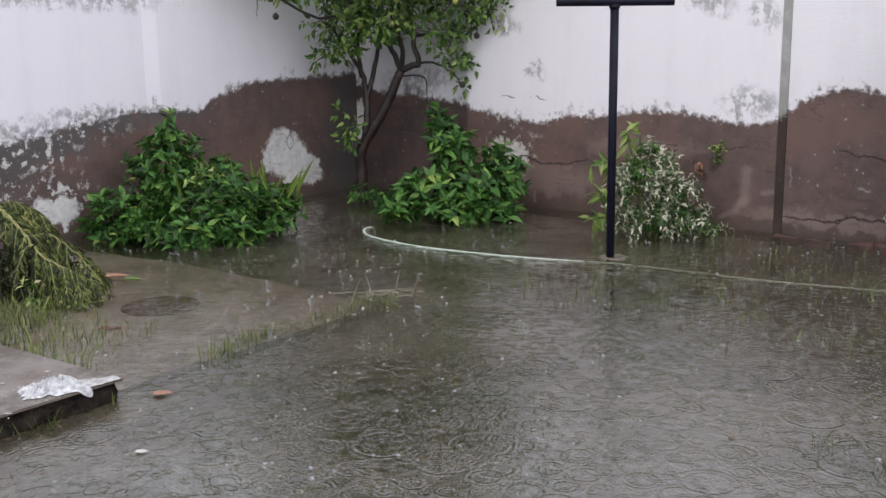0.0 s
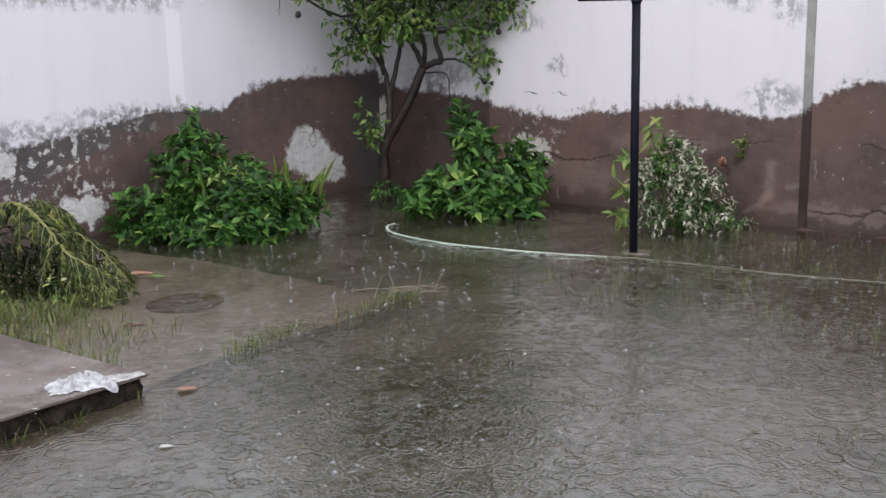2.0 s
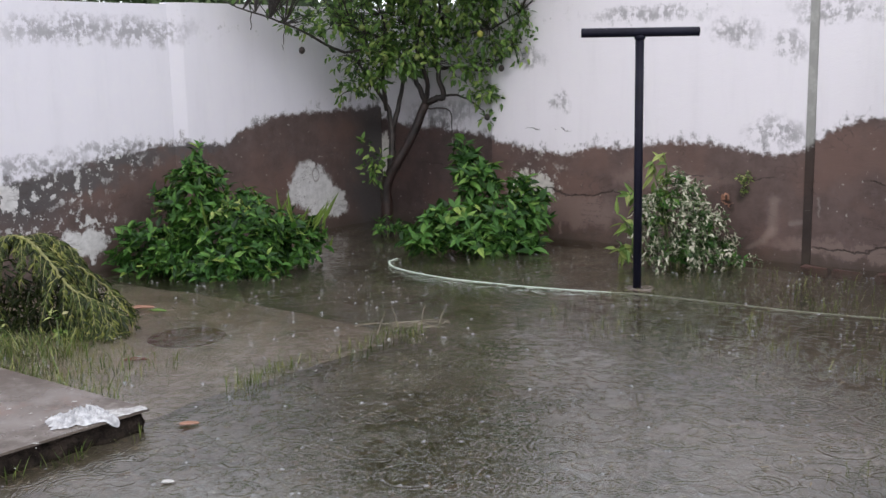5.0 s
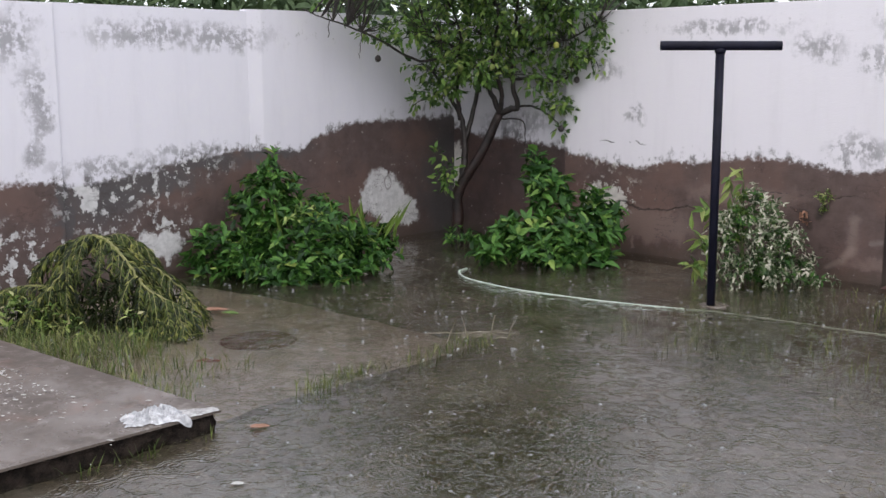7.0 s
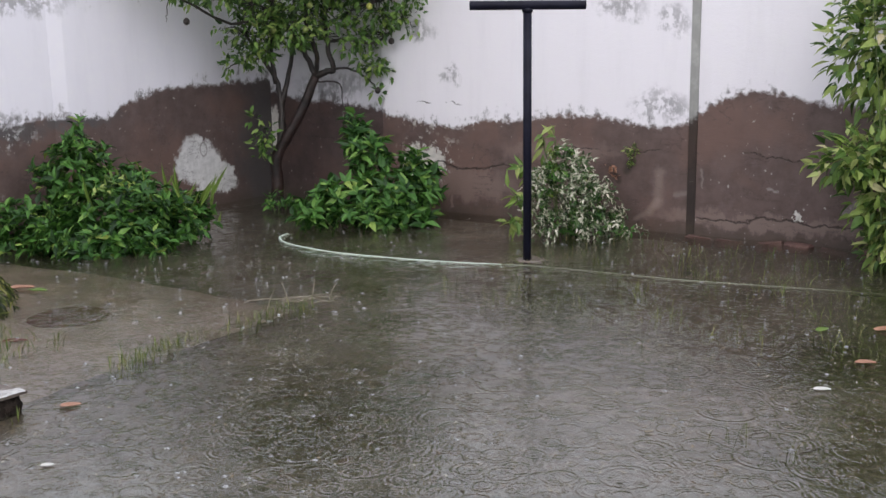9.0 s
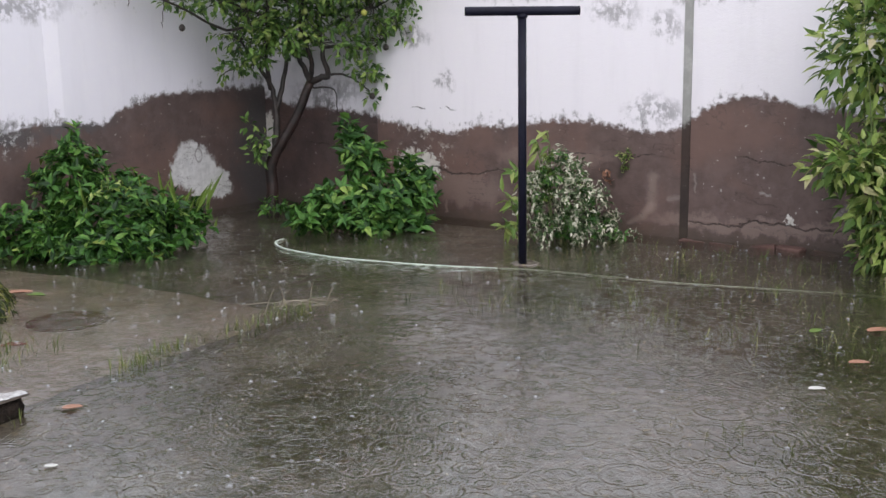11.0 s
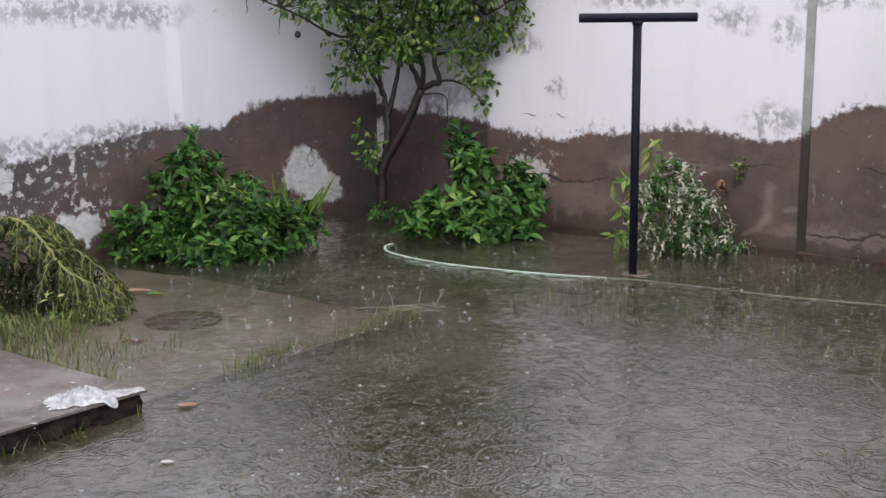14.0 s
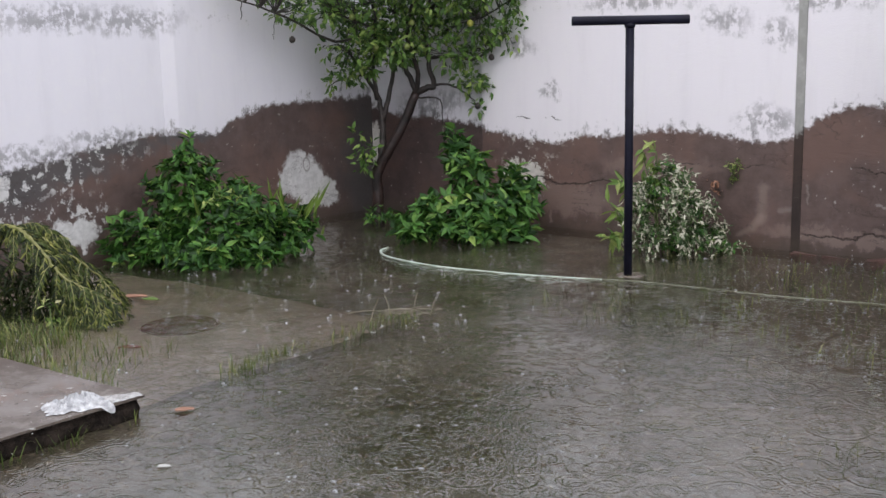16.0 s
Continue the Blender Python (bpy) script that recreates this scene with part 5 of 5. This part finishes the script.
def plastic_bag():
    """A crumpled film lying on the slab; what reaches past the front edge hangs over it."""

    def drape(u, v, h):
        over = max(0.0, u - 3.772)
        return yard(min(u, 3.772) + min(over, 0.012 + 0.12 * over), v, 0.1015 + h - max(0.0, over - 0.006))

    g = bmesh.new()
    n, m = 64, 56
    rows = []
    for i in range(n):
        row = []
        for j in range(m):
            a, b = i / (n - 1) * 2 - 1, j / (m - 1) * 2 - 1
            x, y = a * math.sqrt(1 - b * b / 2), b * math.sqrt(1 - a * a / 2)
            r, th = math.hypot(x, y), math.atan2(y, x)
            w = 1 + 0.25 * noise.noise(Vector((math.cos(th) * 1.6, math.sin(th) * 1.6, 4.2))) + r * (0.22 * noise.noise(Vector((math.cos(th) * 5, math.sin(th) * 5, 1.2))) + 0.75 * math.exp(-((th + 0.42) / 0.17) ** 2))
            q = Vector((x * 3.4, y * 3.4, 3.7))
            q += Vector((noise.noise(q * 1.1), noise.noise(q * 1.1 + Vector((5, 1, 2))), 0)) * 0.7
            fold = (1 - min(1.0, abs(noise.noise(q)) * 3.2)) * 0.6 + (1 - min(1.0, abs(noise.noise(q * 2.1)) * 3.0)) * 0.35 + noise.noise(q * 5.0) * 0.10
            h = max(0.0015, 0.052 * max(0.0, 1 - r ** 3) ** 0.8 * (0.12 + fold) + 0.002)
            row.append(g.verts.new(drape(3.64 + x * 0.105 * w, 5.87 + y * 0.15 * w, h)))
        rows.append(row)
    for r, q in zip(rows, rows[1:]):
        for j in range(m - 1):
            g.faces.new((r[j], q[j], q[j + 1], r[j + 1]))
    bag = empty("plastic_bag", yard(3.63, 5.86, 0.10), "crumpled wet white plastic bag hanging over the slab's edge", "bag")
    part("film", g, PLASTIC, bag)
    g = bmesh.new()
    rows = []
    for i in range(24):
        t = i / 23
        row = []
        for j in range(14):
            b = j / 13 * 2 - 1
            u = 3.68 + 0.07 * t + b * (0.08 - 0.05 * t) + 0.012 * noise.noise(Vector((t * 5, b, 8)))
            v = 5.80 - 0.205 * t
            row.append(g.verts.new(drape(u, v, 0.002 + 0.020 * (1 - 0.5 * t) * (1 - b * b) * (1 - min(1.0, abs(noise.noise(Vector((t * 1.6, b * 3.4, 2.0)))) * 3.0)))))
        rows.append(row)
    for r, q in zip(rows, rows[1:]):
        for j in range(13):
            g.faces.new((r[j], q[j], q[j + 1], r[j + 1]))
    part("handle", g, FILM, bag, "clear wet handle stretched to the slab's corner")


plastic_bag()
vs, fs = [], []
for _ in range(380):
    p = yard(2.6 + rng.normal(0, 0.45), 5.95 + abs(rng.normal(0, 0.35)), 0.1025) if rng.uniform() < 0.8 else yard(rng.uniform(1.0, 3.7), rng.uniform(5.7, 7.4), 0.1025)
    r = 0.002 + 0.007 * rng.uniform() ** 2.5
    st = rng.uniform(1.0, 2.4)
    n = len(vs)
    k = 5
    vs += [(p.x + r * st * math.cos(math.tau * a / k) * rng.uniform(0.6, 1.4), p.y + r * math.sin(math.tau * a / k) * rng.uniform(0.5, 1.2), p.z + rng.uniform(0.001, 0.004)) for a in range(k)]
    vs.append((p.x, p.y, p.z + 0.005))
    fs += [(n + a, n + (a + 1) % k, n + k) for a in range(k)]
tagged(part("paint_flakes", (vs, fs), PAPER), "scattered white flakes on the wet slab", "debris", kind="stuff")
for p, L, a in (((1.30, 6.35), 0.16, 20), ((2.0, 6.75), 0.10, 60), ((2.9, 7.25), 0.07, 110)):
    g = bmesh.new()
    c = yard(*p, 0.108)
    d = Vector((math.cos(radians(a)), math.sin(radians(a)), 0))
    tube(g, [c - d * L, c + Vector((0.01, 0.02, 0.008)), c + d * L], [0.010, 0.014, 0.006], 6)
    tagged(part("stick", g, BARK), "short dark wet stick lying on the slab", "stick")

# broken bricks along the foot of the right wall
for k in range(7):
    u = 4.85 + k * 0.27 + rng.uniform(-0.04, 0.04)
    g = box(bmesh.new(), (-0.11, -0.05, -0.035), (0.11, 0.05, 0.035), 0.012, 2)
    for v in g.verts:
        v.co += Vector(rng.normal(0, 0.004, 3))
    p = yard(u, 0.06, rng.uniform(-0.045, -0.012))
    tagged(part("brick", g, BRICK, matrix=Matrix.Translation(p) @ pose(0, 0, 0, rng.uniform(-8, 8), rng.uniform(-8, 8), -38.5 + rng.uniform(-14, 14))), "broken red brick half under water at the wall's foot", "brick", "bricks at the wall's foot")

# rain splashes on the water
vs, fs = [], []
for _ in range(1250):
    d = rng.uniform(0.12, 1.0) ** 0.7 * 8.0
    x = rng.uniform(-0.46, 0.46)
    p = Vector((x * (2.5 + d), 2.2 + d, 0.001))
    q = p - O
    if q.dot(UD) < 0.2 or q.dot(VD) < 0.2 or (q.dot(UD) < 3.8 and q.dot(VD) > 5.5):
        continue
    r = 0.0028 + 0.0055 * rng.uniform() ** 2
    h = r * rng.uniform(0.3, 1.0)
    n = len(vs)
    k = 5
    vs += [(p.x + r * 1.6 * math.cos(math.tau * a / k), p.y + r * 1.6 * math.sin(math.tau * a / k), 0.0) for a in range(k)]
    vs += [(p.x + r * math.cos(math.tau * a / k), p.y + r * math.sin(math.tau * a / k), h * 0.6) for a in range(k)]
    vs.append((p.x, p.y, h))
    fs += [(n + a, n + (a + 1) % k, n + k + (a + 1) % k, n + k + a) for a in range(k)] + [(n + k + a, n + k + (a + 1) % k, n + 2 * k) for a in range(k)]
tagged(part("rain_splashes", (vs, fs), SPLASH), "small white splashes of rain on the flood", "water drops", kind="stuff")


# ---- trees beyond the walls ----
def far_tree(place, height, spread, seed):
    rngf = np.random.default_rng(seed)
    tree = empty("background_tree", place, "hazy green tree beyond the garden wall", "tree", "trees beyond the wall")
    p = Vector(place)
    g = bmesh.new()
    branch(g, [p, p + Vector((0.1, 0, height * 0.3)), p + Vector((0, 0.1, height * 0.75))], 0.16, 0.05, rngf)
    for k in range(5):
        a = math.tau * k / 5
        branch(g, [p + Vector((0, 0, height * 0.35)), p + Vector((math.cos(a) * spread * 0.4, math.sin(a) * spread * 0.4, height * 0.55)), p + Vector((math.cos(a) * spread * 0.8, math.sin(a) * spread * 0.8, height * 0.7))], 0.06, 0.02, rngf)
    part("trunk", g, BARK, tree)
    lobes = []
    for k in range(11):
        a, r = rngf.uniform(0, math.tau), rngf.uniform(0.2, 0.8) * spread
        z = height * rngf.uniform(0.42, 0.88)
        s = spread * rngf.uniform(0.32, 0.5)
        lobes.append(((p.x + math.cos(a) * r, p.y + math.sin(a) * r, z), (s, s, s * 0.8)))
    part("crown", lobes_foliage(rngf, lobes, 26, 0.26, 0.5, 0.4, 0.6, 0.3), FAR_LEAF, tree)


for n, (u, v, h, s) in enumerate([(-3.0, 6.5, 2.8, 1.6), (-3.2, 3.2, 2.9, 1.7), (-2.6, -0.4, 3.0, 1.8), (-0.2, -2.6, 2.9, 1.8), (3.0, -4.2, 2.7, 1.6), (6.4, -4.4, 2.6, 1.6), (10.0, -4.4, 2.6, 1.6)]):
    far_tree(yard(u, v, -0.08), h, s, 60 + n)


def hedge_bush(place, seed):
    rngf = np.random.default_rng(seed)
    ob = empty("background_bush", place, "dense green bush beyond the garden wall", "bush", "bushes beyond the wall")
    p = Vector(place)
    g = bmesh.new()
    for k in range(4):
        e = p + Vector((rngf.normal(0, 0.35), rngf.normal(0, 0.35), 2.0))
        branch(g, [p, p.lerp(e, 0.5) + Vector((0, 0, 0.1)), e], 0.04, 0.012, rngf)
    part("trunk", g, BARK, ob)
    lobes = [((p.x + rngf.uniform(-0.4, 0.4), p.y + rngf.uniform(-0.4, 0.4), rngf.uniform(1.9, 2.15)), (0.75, 0.75, 0.42)) for _ in range(5)]
    part("crown", lobes_foliage(rngf, lobes, 60, 0.17, 0.5, 0.4, 0.6, 0.3), FAR_LEAF, ob)


for n in range(7):
    hedge_bush(yard(-2.1, 0.4 + 1.15 * n, -0.08), 90 + n)
for n in range(7):
    hedge_bush(yard(0.0 + 1.25 * n, -2.2, -0.08), 110 + n)
